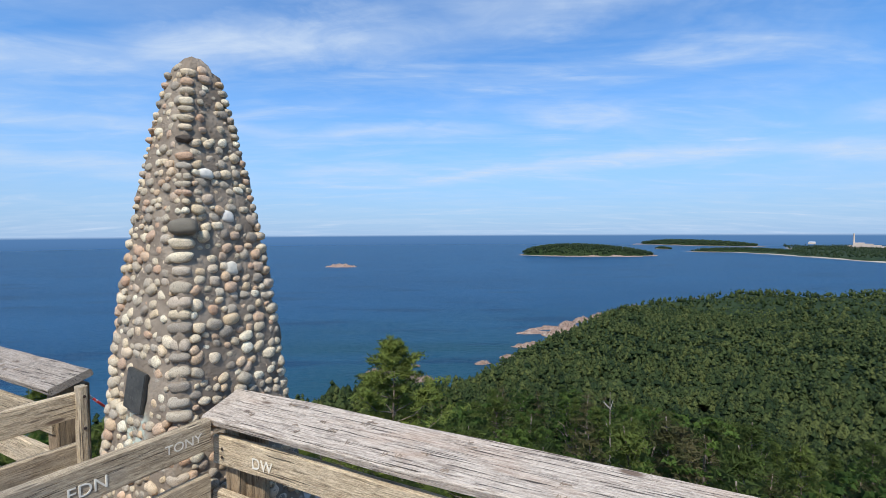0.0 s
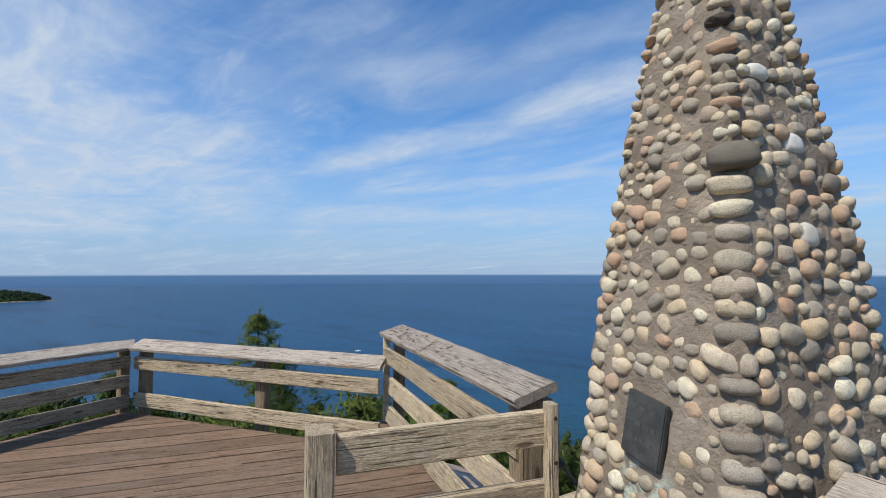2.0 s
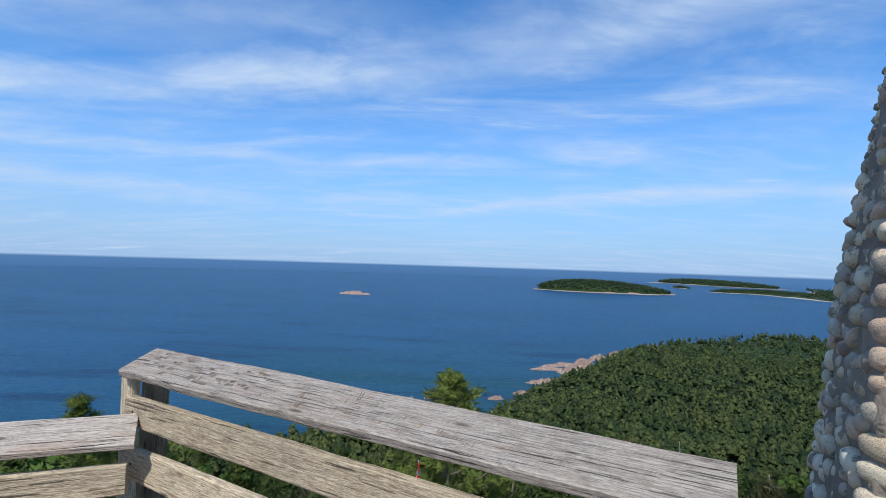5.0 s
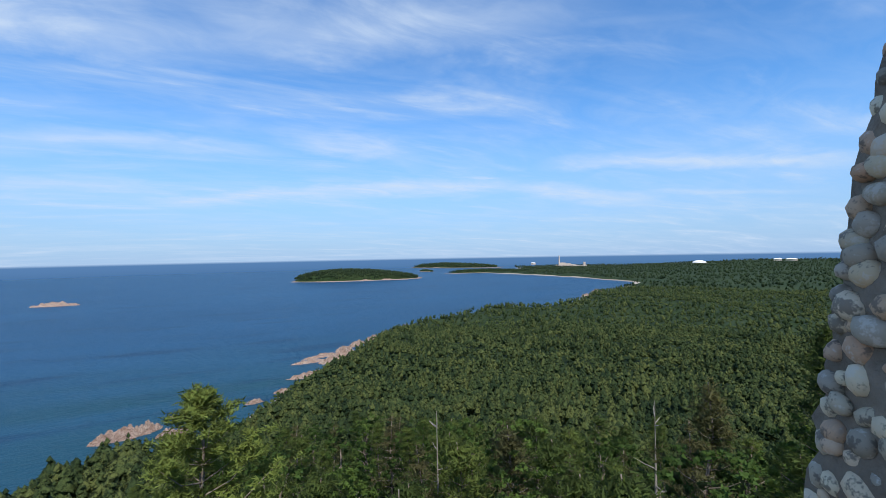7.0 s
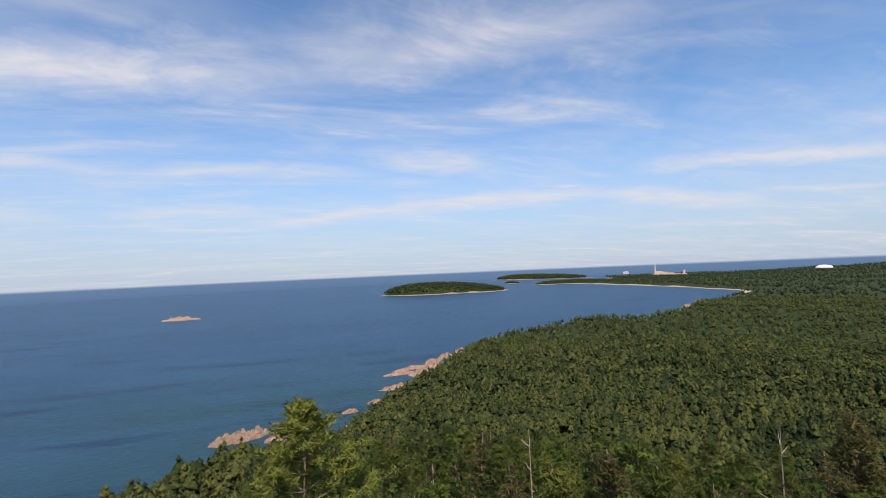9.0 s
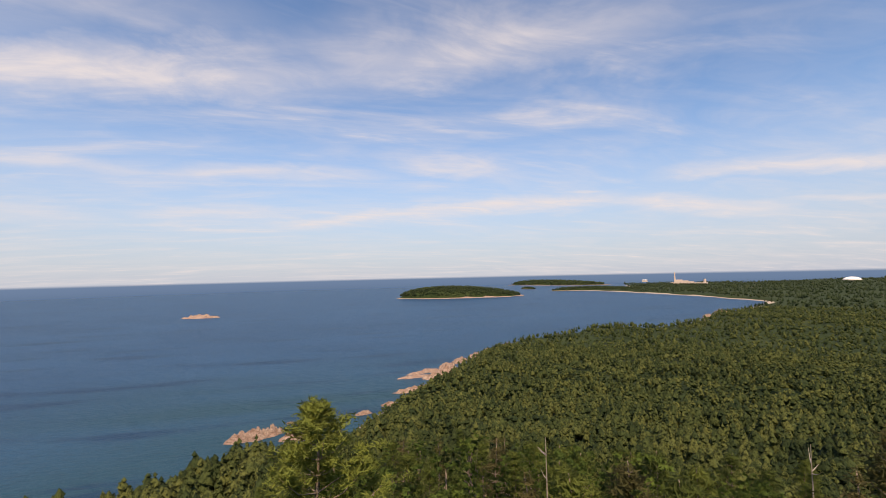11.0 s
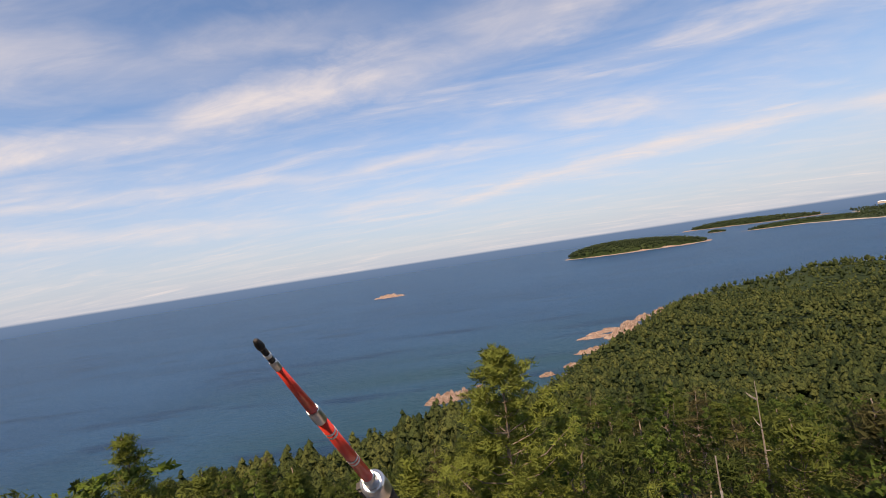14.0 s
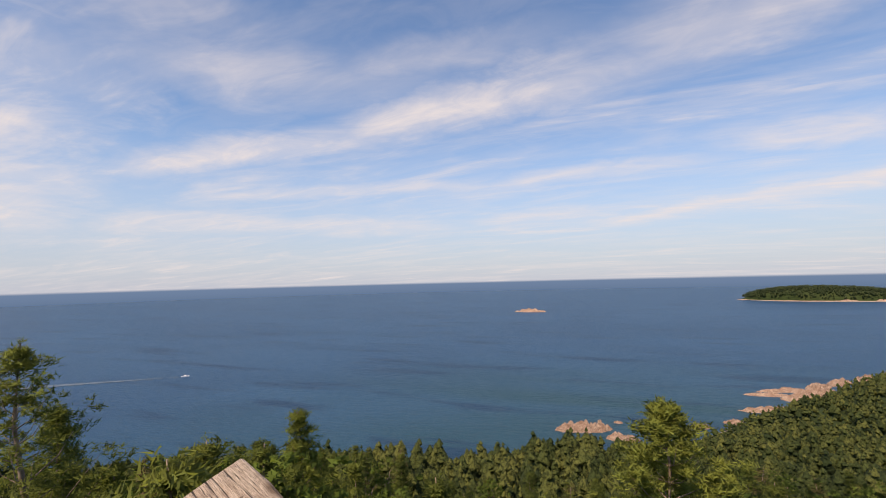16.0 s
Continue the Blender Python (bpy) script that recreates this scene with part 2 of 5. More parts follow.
col = mix_node(nt, math_node(nt, "MULTIPLY", step_node(nt, spots, 0.52, 0.60), 0.75), tone, (0.10, 0.085, 0.07))
col = mix_node(nt, math_node(nt, "MULTIPLY", step_node(nt, spots, 0.44, 0.36), 0.5), col, (0.66, 0.61, 0.52))
col = mix_node(nt, math_node(nt, "MULTIPLY", step_node(nt, cloudy, 0.45, 0.75), 0.45), col, (0.27, 0.21, 0.155))
col = mix_node(nt, math_node(nt, "MULTIPLY", step_node(nt, fleck, 0.56, 0.68), 0.45), col, (0.25, 0.215, 0.175))
nt.links.new(col, b.inputs["Base Color"])
bump(nt, b, math_node(nt, "ADD", spots, cloudy), 0.5, 0.006)


def plain(name, c1, c2, scale, rough, depth=0.004, metallic=0.0, spec=0.4, detail=5.0):
    m, nt, b = material(name, rough, metallic, spec)
    v, r = own_coords(nt, 9.0)
    n1, n2 = noise_node(nt, v, scale, detail, 0.6), noise_node(nt, v, scale * 7, 4.0, 0.65)
    col = mix_node(nt, step_node(nt, math_node(nt, "ADD", math_node(nt, "MULTIPLY", n1, 0.7), math_node(nt, "MULTIPLY", n2, 0.3)), 0.35, 0.65), c1, c2)
    nt.links.new(col, b.inputs["Base Color"])
    bump(nt, b, math_node(nt, "ADD", n1, n2), 0.5, depth)
    return m


SLATE = plain("dark_plaque_metal", (0.055, 0.058, 0.055), (0.095, 0.095, 0.088), 14, 0.5, 0.002, 0.35)
RAISED = plain("plaque_lettering", (0.075, 0.076, 0.072), (0.11, 0.11, 0.10), 30, 0.5, 0.001, 0.35)
IRON = plain("dark_bolt_iron", (0.05, 0.035, 0.028), (0.10, 0.07, 0.05), 60, 0.6, 0.001, 0.6)
CARVED = plain("scratched_pale_wood", (0.78, 0.72, 0.60), (0.68, 0.62, 0.50), 40, 0.9, 0.001)
CUT = plain("dark_cut_wood", (0.27, 0.205, 0.15), (0.36, 0.28, 0.21), 30, 0.9, 0.001)
RED = plain("red_enamel", (0.72, 0.055, 0.04), (0.78, 0.07, 0.05), 8, 0.3, 0.0003)
WHITE = plain("white_print", (0.78, 0.78, 0.76), (0.72, 0.72, 0.71), 20, 0.4, 0.0003)
CHROME = plain("brushed_aluminium", (0.60, 0.61, 0.62), (0.68, 0.69, 0.70), 30, 0.28, 0.0003, 0.9)
RUBBER = plain("black_rubber", (0.018, 0.018, 0.019), (0.035, 0.034, 0.033), 30, 0.6, 0.001)
BARK = plain("grey_brown_bark", (0.13, 0.10, 0.075), (0.24, 0.20, 0.16), 5, 0.95, 0.02)
DEAD = plain("bleached_dead_wood", (0.30, 0.27, 0.23), (0.20, 0.18, 0.15), 6, 0.9, 0.01)
PLANT_WALL = plain("pale_industrial_cladding", (0.50, 0.41, 0.34), (0.58, 0.48, 0.40), 0.05, 0.8, 0.01)
DOME_SKIN = plain("white_dome_membrane", (0.82, 0.82, 0.82), (0.76, 0.77, 0.78), 0.05, 0.6, 0.01)
SAND = plain("pale_beach_sand", (0.34, 0.29, 0.22), (0.40, 0.34, 0.27), 0.03, 0.95, 0.05)
HULL = plain("white_boat_hull", (0.80, 0.80, 0.80), (0.74, 0.75, 0.76), 0.5, 0.35, 0.002)
WAKE = plain("pale_wake_foam", (0.10, 0.15, 0.20), (0.05, 0.09, 0.13), 0.08, 0.8, 0.05)


def foliage(name, c1, c2, c3, fleck=0.25, spread=0.55, own=0.0, through_leaf=0.38, sprays=0.0):
    """Leaf colour: differs from spray to spray, from tree to tree and in wide drifts; clumps shade as rounded masses."""
    m, nt, b = material(name, 0.8, 0, 0.12)
    geo = nt.nodes.new("ShaderNodeNewGeometry")
    isl, r = geo.outputs["Random Per Island"], nt.nodes.new("ShaderNodeObjectInfo").outputs["Random"]
    tone = nt.nodes.new("ShaderNodeAttribute")
    tone.attribute_name = "tone"
    wide = noise_node(nt, geo.outputs["Position"], 0.028, 4.0, 0.6)
    mixed = math_node(nt, "ADD", math_node(nt, "MULTIPLY", isl, fleck), math_node(nt, "MULTIPLY", r, spread))
    mixed = math_node(nt, "ADD", mixed, math_node(nt, "MULTIPLY", tone.outputs["Fac"], own))
    mixed = math_node(nt, "ADD", mixed, math_node(nt, "MULTIPLY", math_node(nt, "SUBTRACT", wide, 0.46), 1.5))
    col = ramp_node(nt, mixed, [(0.05, c1), (0.45, c2), (0.95, c3)])
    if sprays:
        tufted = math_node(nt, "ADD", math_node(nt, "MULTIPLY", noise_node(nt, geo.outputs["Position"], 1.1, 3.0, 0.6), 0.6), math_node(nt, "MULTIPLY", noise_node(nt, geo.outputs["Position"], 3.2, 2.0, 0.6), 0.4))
        # shade in the gaps between leaf tufts, put into the colour
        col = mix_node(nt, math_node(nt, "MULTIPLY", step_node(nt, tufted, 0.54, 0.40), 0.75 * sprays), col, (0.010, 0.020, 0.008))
    nt.links.new(col, b.inputs["Base Color"])
    way = nt.nodes.new("ShaderNodeAttribute")
    way.attribute_name = "clump"
    turn = nt.nodes.new("ShaderNodeVectorTransform")
    turn.vector_type, turn.convert_from, turn.convert_to = "NORMAL", "OBJECT", "WORLD"
    nt.links.new(way.outputs["Vector"], turn.inputs[0])
    if sprays:
        bump(nt, b, tufted, 1.0, 0.9)
        nt.links.new(turn.outputs[0], b.inputs["Normal"].links[0].from_node.inputs["Normal"])
    else:
        nt.links.new(turn.outputs[0], b.inputs["Normal"])
    thin_leaf = nt.nodes.new("ShaderNodeBsdfTranslucent")
    nt.links.new(mix_node(nt, 1.0, col, (1.25, 1.25, 0.8), "MULTIPLY"), thin_leaf.inputs[0])
    both = nt.nodes.new("ShaderNodeMixShader")
    both.inputs[0].default_value = through_leaf
    nt.links.new(b.outputs[0], both.inputs[1])
    nt.links.new(thin_leaf.outputs[0], both.inputs[2])
    nt.links.new(both.outputs[0], nt.nodes["Material Output"].inputs[0])
    return m


# brighter copy of NEEDLES, with sunlight put into the colour
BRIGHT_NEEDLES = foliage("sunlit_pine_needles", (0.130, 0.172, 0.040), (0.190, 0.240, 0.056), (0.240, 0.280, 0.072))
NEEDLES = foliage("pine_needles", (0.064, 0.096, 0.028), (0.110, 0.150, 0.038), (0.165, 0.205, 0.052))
LEAVES = foliage("broad_leaves", (0.066, 0.116, 0.028), (0.104, 0.165, 0.036), (0.155, 0.220, 0.050))
BROWNED = foliage("thin_browned_needles", (0.076, 0.082, 0.032), (0.12, 0.115, 0.05), (0.175, 0.152, 0.078))
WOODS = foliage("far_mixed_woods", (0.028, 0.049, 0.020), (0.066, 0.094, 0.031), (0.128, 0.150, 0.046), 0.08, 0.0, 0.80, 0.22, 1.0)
# far trees: distance haze put into the colour as a darker, bluer green
HAZED_WOODS = foliage("hazed_far_woods", (0.024, 0.044, 0.022), (0.040, 0.064, 0.030), (0.066, 0.092, 0.038), 0.10, 0.0, 0.7, 0.22, 0.6)

GROUND, nt, b = material("forest_ground", 0.95, 0, 0.2)
geo = nt.nodes.new("ShaderNodeNewGeometry")
pos = geo.outputs["Position"]
g1, g2, g3 = noise_node(nt, pos, 0.012, 6), noise_node(nt, pos, 0.11, 6, 0.7), noise_node(nt, pos, 3.0, 6)
# forest floor near black: the shade under the trees is in the colour
col = mix_node(nt, step_node(nt, g2, 0.35, 0.65), (0.010, 0.022, 0.006), (0.026, 0.046, 0.013))
col = mix_node(nt, math_node(nt, "MULTIPLY", step_node(nt, g1, 0.48, 0.68), 0.55), col, (0.042, 0.060, 0.020))
ps = nt.nodes.new("ShaderNodeSeparateXYZ")
nt.links.new(pos, ps.inputs[0])
# bare rock on the summit and along the water
bare = math_node(nt, "MAXIMUM", step_node(nt, ps.outputs[2], -4.5, -1.2), step_node(nt, math_node(nt, "ADD", ps.outputs[2], math_node(nt, "MULTIPLY", g2, 4.0)), SEA + 5.2, SEA + 3.6))
rock_col = mix_node(nt, step_node(nt, g3, 0.3, 0.7), (0.30, 0.22, 0.17), (0.46, 0.38, 0.30))
nt.links.new(mix_node(nt, bare, col, rock_col), b.inputs["Base Color"])
bump(nt, b, math_node(nt, "ADD", g3, g2), 0.8, 0.15)

ROCK, nt, b = material("pink_granite_rock", 0.9, 0, 0.3)
pos = nt.nodes.new("ShaderNodeNewGeometry").outputs["Position"]
k1, k2 = noise_node(nt, pos, 0.22, 6, 0.65, 0.5), noise_node(nt, pos, 1.4, 6, 0.7)
col = mix_node(nt, step_node(nt, k1, 0.35, 0.65), (0.28, 0.185, 0.145), (0.44, 0.345, 0.275))
col = mix_node(nt, step_node(nt, k2, 0.48, 0.62), col, (0.10, 0.065, 0.05))
k3 = noise_node(nt, vec_node(nt, "MULTIPLY", pos, (0.35, 0.35, 1.6)), 1.0, 6, 0.7, 0.8)
col = mix_node(nt, math_node(nt, "MULTIPLY", step_node(nt, k3, 0.50, 0.60), 0.6), col, (0.14, 0.085, 0.062))
nt.links.new(col, b.inputs["Base Color"])
bump(nt, b, math_node(nt, "ADD", k1, k2), 1.0, 0.6)

LEDGE, nt, b = material("tan_summit_rock", 0.92, 0, 0.3)
pos = nt.nodes.new("ShaderNodeNewGeometry").outputs["Position"]
k1, k2 = noise_node(nt, pos, 1.8, 6, 0.65, 0.4), noise_node(nt, pos, 17, 5, 0.7)
col = mix_node(nt, step_node(nt, k1, 0.35, 0.65), (0.33, 0.25, 0.17), (0.50, 0.40, 0.27))
col = mix_node(nt, math_node(nt, "MULTIPLY", step_node(nt, k2, 0.5, 0.66), 0.6), col, (0.18, 0.14, 0.11))
nt.links.new(col, b.inputs["Base Color"])
bump(nt, b, math_node(nt, "ADD", k1, k2), 0.9, 0.05)

WATER, nt, b = material("blue_lake_water", 0.38, 0, 0.06)
pos = nt.nodes.new("ShaderNodeNewGeometry").outputs["Position"]
w1 = noise_node(nt, vec_node(nt, "MULTIPLY", pos, (0.0012, 0.0045, 0.0)), 1.0, 5, 0.6, 0.6)
w2 = noise_node(nt, vec_node(nt, "MULTIPLY", pos, (0.05, 0.16, 0.0)), 1.0, 5, 0.65, 0.4)
w3 = noise_node(nt, vec_node(nt, "MULTIPLY", pos, (0.004, 0.02, 0.0)), 1.0, 4, 0.6)
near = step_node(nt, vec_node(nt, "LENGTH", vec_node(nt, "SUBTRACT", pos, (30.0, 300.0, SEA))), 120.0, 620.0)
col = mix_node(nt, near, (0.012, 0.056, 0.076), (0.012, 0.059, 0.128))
col = mix_node(nt, math_node(nt, "MULTIPLY", step_node(nt, w1, 0.40, 0.66), 0.6), col, (0.018, 0.080, 0.165))
col = mix_node(nt, math_node(nt, "MULTIPLY", step_node(nt, w3, 0.53, 0.66), 0.75), col, (0.006, 0.031, 0.075))
# ripple shading put into the colour: darker by fine wave noise
w4 = noise_node(nt, vec_node(nt, "MULTIPLY", pos, (0.10, 0.34, 0.0)), 1.0, 5, 0.7, 0.6)
col = mix_node(nt, math_node(nt, "MULTIPLY", step_node(nt, w4, 0.50, 0.64), 0.45), col, (0.005, 0.026, 0.050))
nt.links.new(col, b.inputs["Base Color"])
bump(nt, b, math_node(nt, "ADD", w2, math_node(nt, "MULTIPLY", w4, 0.6)), 0.7, 2.4)


# ---- geometry helpers ----
def link_mesh(name, verts, faces, mat, smooth=False):
    me = bpy.data.meshes.new(name)
    me.from_pydata([tuple(v) for v in verts], [], faces)
    me.materials.append(mat)
    if smooth:
        me.shade_smooth()
    return new(name, me)


def soup(name, verts, tris, mat, smooth=False):
    """A mesh of triangles from numpy arrays."""
    me = bpy.data.meshes.new(name)
    verts, tris = np.asarray(verts, np.float32), np.asarray(tris, np.int32)
    me.vertices.add(len(verts))
    me.vertices.foreach_set("co", verts.ravel())
    me.loops.add(tris.size)
    me.loops.foreach_set("vertex_index", tris.ravel())
    me.polygons.add(len(tris))
    me.polygons.foreach_set("loop_start", np.arange(0, tris.size, 3, dtype=np.int32))
    me.update(calc_edges=True)
    me.materials.append(mat)
    if smooth:
        me.shade_smooth()
    return me


def base_of(ob):
    return (base_of(ob.parent) @ ob.matrix_basis) if ob.parent else ob.matrix_basis.copy()


def under(ob, parent, m):
    """Makes ob a part of parent, at the world pose m."""
    ob.parent = parent
    ob.matrix_basis = base_of(parent).inverted() @ m
    return ob


def part(name, bm, mat, parent, label="", m=None):
    me = bpy.data.meshes.new(name)
    bm.to_mesh(me)
    bm.free()
    me.materials.append(mat)
    ob = under(new(name, me), parent, m or base_of(parent))
    return tagged(ob, label) if label else ob


def empty(name, x, y, z, label, category, group="", kind="", turn=0):
    e = new(name)
    e.matrix_basis = pose(x, y, z, 0, 0, turn)
    return tagged(e, label, category, group, kind)


def board_mesh(length, thick, wide, rnd, warp=0.004, chamfer=0.006):
    """A sawn board along x, centred on it: thick along y, wide along z, with worn edges and a slight warp."""
    n = max(3, int(length / 0.22))
    c, t, w = chamfer, thick / 2, wide / 2
    ring = [(-t + c, -w), (t - c, -w), (t, -w + c), (t, w - c), (t - c, w), (-t + c, w), (-t, w - c), (-t, -w + c)]
    verts, faces = [], []
    p1, p2 = rnd.uniform(0, 6), rnd.uniform(0, 6)
    for i in range(n + 1):
        x = length * i / n
        oy, oz = warp * math.sin(p1 + 2.1 * x), warp * math.sin(p2 + 1.3 * x)
        for y, z in ring:
            k = 0.0022 * warp / 0.004
            verts.append((x, y + oy + rnd.uniform(-k, k), z + oz + rnd.uniform(-k, k)))
    for i in range(n):
        for j in range(8):
            a, b2 = i * 8 + j, i * 8 + (j + 1) % 8
            faces.append((a, a + 8, b2 + 8, b2))
    faces.append(tuple(range(8)))
    faces.append(tuple(range(n * 8 + 7, n * 8 - 1, -1)))
    return verts, faces


RND = random.Random(7)


def board(name, parent, p, q, thick, wide, mat, label="", lean=0.0, warp=0.004):
    """A board from p to q (middles of its ends); its width stands upright, leaned over by so many degrees."""
    p, q = Vector(p), Vector(q)
    x = (q - p).normalized()
    y = Vector((0, 0, 1)).cross(x)
    y = y.normalized() if y.length > 1e-3 else Vector((0, 1, 0))
    z = x.cross(y)
    m = Matrix((x, y, z)).transposed().to_4x4()
    m.translation = p
    m = m @ pose(0, 0, 0, lean)
    verts, faces = board_mesh((q - p).length, thick, wide, RND, warp)
    me = bpy.data.meshes.new(name)
    me.from_pydata(verts, [], faces)
    me.materials.append(mat)
    ob = under(new(name, me), parent, m)
    return tagged(ob, label) if label else ob


def post(name, parent, x, y, z0, z1, sx, sy, turn, mat, label=""):
    """An upright squared post with worn top edges."""
    verts, faces = board_mesh(z1 - z0, sx, sy, RND, 0.002, 0.008)
    me = bpy.data.meshes.new(name)
    me.from_pydata(verts, [], faces)
    me.materials.append(mat)
    ob = under(new(name, me), parent, pose(x, y, z0, 0, 0, turn) @ pose(0, 0, 0, 0, -90, 0))
    return tagged(ob, label) if label else ob


def slab(name, corners, thick, mat, parent, label=""):
    """A sawn plank from the four corners of its top, in order, with a chamfered rim."""
    cs = [Vector(c) for c in corners]
    mid = sum(cs, Vector()) / 4
    x = (cs[1] - cs[0]).normalized()
    nrm = x.cross(cs[3] - cs[0]).normalized()
    if nrm.z < 0:
        nrm = -nrm
    y = nrm.cross(x)
    m = Matrix((x, y, nrm)).transposed().to_4x4()
    m.translation = mid
    inv = m.inverted()
    loc = [inv @ c for c in cs]
    n, k = 16, 3
    rows = []
    for i in range(n + 1):
        f = i / n
        a, b2 = loc[0].lerp(loc[1], f), loc[3].lerp(loc[2], f)
        ja, jb = RND.uniform(-0.006, 0.006), RND.uniform(-0.006, 0.006)
        a, b2 = a + Vector((0, ja, 0)), b2 + Vector((0, jb, 0))
        c = 0.008
        d = (b2 - a).normalized()
        top = [a.lerp(b2, g / k) for g in range(k + 1)]
        top[0], top[-1] = top[0] + d * c, top[-1] - d * c
        ring = [t + Vector((0, 0, RND.uniform(-0.002, 0.002))) for t in top]
        ring += [b2 - Vector((0, 0, c)), b2 - Vector((0, 0, thick - c)), b2 - d * c - Vector((0, 0, thick)), a + d * c - Vector((0, 0, thick)), a - Vector((0, 0, thick - c)), a - Vector((0, 0, c))]
        rows.append(ring)
    r = len(rows[0])
    verts = [v for ring in rows for v in ring]
    faces = [(i * r + j, (i + 1) * r + j, (i + 1) * r + (j + 1) % r, i * r + (j + 1) % r) for i in range(n) for j in range(r)]
    faces += [tuple(range(r - 1, -1, -1)), tuple(range(n * r, n * r + r))]
    me = bpy.data.meshes.new(name)
    me.from_pydata([tuple(v) for v in verts], [], faces)
    bm = bmesh.new()
    bm.from_mesh(me)
    bmesh.ops.recalc_face_normals(bm, faces=bm.faces)
    bm.to_mesh(me)
    bm.free()
    me.materials.append(mat)
    ob = under(new(name, me), parent, m)
    return tagged(ob, label) if label else ob


def bolt(parent, x, y, z, turn, size=0.011):
    bm = bmesh.new()
    bmesh.ops.create_uvsphere(bm, u_segments=8, v_segments=5, radius=size)
    for v in bm.verts:
        v.co.y *= 0.45
    part("bolt", bm, IRON, parent, "", pose(x, y, z, 0, 0, turn))


# ---- land and lake ----
SHORE = [(-4900, -1500), (-900, -420), (-640, -20), (-500, 130), (-350, 175), (-250, 210), (-150, 240), (-60, 285), (-24, 318), (6, 368), (35, 428),
         (72, 478), (125, 535), (168, 610), (262, 722), (372, 830), (450, 842), (590, 882), (720, 862), (900, 945), (1110, 1105), (1200, 1130),
         (1330, 1180), (1650, 1383), (1752, 1778), (1786, 2279), (1792, 2723), (1642, 2979), (1900, 3060), (2219, 3010), (2700, 3720), (3350, 3560),
         (4050, 3000), (4900, 2500), (4900, -4900), (-4900, -4900)]
DECK_SKIRT = [(-7.4, -5), (-7.4, 2.9), (-3.9, 4.5), (-0.4, 4.0), (2.2, 2.9), (4.6, 1.7), (4.6, -5)]


def inside_distance(xs, ys, poly):
    """Distance to the outline of poly, positive inside."""
    best, wind = np.full(xs.shape, 1e12), np.zeros(xs.shape, bool)
    for (ax, ay), (bx, by) in zip(poly, poly[1:] + poly[:1]):
        dx, dy = bx - ax, by - ay
        f = np.clip(((xs - ax) * dx + (ys - ay) * dy) / (dx * dx + dy * dy), 0, 1)
        best = np.minimum(best, (xs - ax - f * dx) ** 2 + (ys - ay - f * dy) ** 2)
        cross = ((ay > ys) != (by > ys)) & (xs < (bx - ax) * (ys - ay) / (by - ay if by != ay else 1e-9) + ax)
        wind ^= cross
    d = np.sqrt(best)
    return np.where(wind, d, -d)


def ripple(xs, ys, size, seed):
    """Smooth uneven height between -1 and 1."""
    r = np.random.RandomState(seed)
    out = np.zeros(xs.shape)
    for _ in range(5):
        a, p = r.uniform(0, 6.28, 2)
        k = r.uniform(0.7, 1.6) * 6.28 / size
        out += np.sin(k * (xs * math.cos(a) + ys * math.sin(a)) + p)
    return out / 3.2


FALL_AT = [0, 0.7, 1.6, 3, 6, 12, 22, 50, 100, 200, 400, 800, 2000, 5000]
FALL_TO = [-0.45, -0.75, -2.2, -5.0, -10.0, -15.5, -20.5, -32, -47, -71, -102, -119, -122, -123]


def land(xs, ys):
    xs, ys = np.asarray(xs, float), np.asarray(ys, float)
    s = np.maximum(-inside_distance(xs, ys, DECK_SKIRT), 0)
    d = inside_distance(xs, ys, SHORE)
    h = np.interp(s, FALL_AT, FALL_TO)
    rough = np.clip((s - 8) / 60, 0, 1)
    h = h + rough * (2.5 * ripple(xs, ys, 70, 3) + 4.5 * ripple(xs, ys, 330, 4) * np.clip(s / 300, 0, 1))
    h = h + 7 * np.exp(-((xs - 900) ** 2 + (ys - 760) ** 2) / 240 ** 2) + 2 * np.exp(-((xs - 420) ** 2 + (ys - 730) ** 2) / 90 ** 2)
    far = np.clip((np.hypot(xs, ys) - 3000) / 1500, 0, 1) * np.clip((xs - 1.2 * ys) / 1500, 0, 1)
    h = h + 34 * far
    edge = SEA + 1.2 + 0.42 * np.maximum(d, 0) + 0.0012 * np.maximum(d, 0) ** 2 + 1.2 * ripple(xs, ys, 24, 9)
    return np.where(d > 0, np.minimum(h, edge), np.maximum(SEA - 14, SEA - 0.25 + 0.5 * d))


def build_land():
    rings = np.concatenate([[0], np.geomspace(1.2, 4950, 150)])
    turns = np.linspace(0, 2 * math.pi, 241)[:-1]
    xs = -1.5 + rings[:, None] * np.cos(turns)[None]
    ys = 1.0 + rings[:, None] * np.sin(turns)[None]
    zs = land(xs, ys)
    verts = np.stack([xs, ys, zs], -1).reshape(-1, 3)
    n, k = len(turns), len(rings)
    i, j = np.meshgrid(np.arange(k - 1), np.arange(n), indexing="ij")
    a, b2 = i * n + j, i * n + (j + 1) % n
    c, d = b2 + n, a + n
    tris = np.concatenate([np.stack([a, d, c], -1).reshape(-1, 3), np.stack([a, c, b2], -1).reshape(-1, 3)])
    ob = new("ground", soup("ground", verts, tris, GROUND, True))
    tagged(ob, "forested rocky hillside falling from the summit to the lake", "ground", kind="structure")


build_land()
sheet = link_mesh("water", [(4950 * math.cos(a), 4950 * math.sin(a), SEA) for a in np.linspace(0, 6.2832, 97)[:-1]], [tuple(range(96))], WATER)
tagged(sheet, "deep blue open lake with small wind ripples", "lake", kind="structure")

# ---- deck ----
U = Vector((0.5, 0.866, 0))     # the way the deck boards run
W = Vector((-0.866, 0.5, 0))    # along the lookout rail
STEP = 0.15


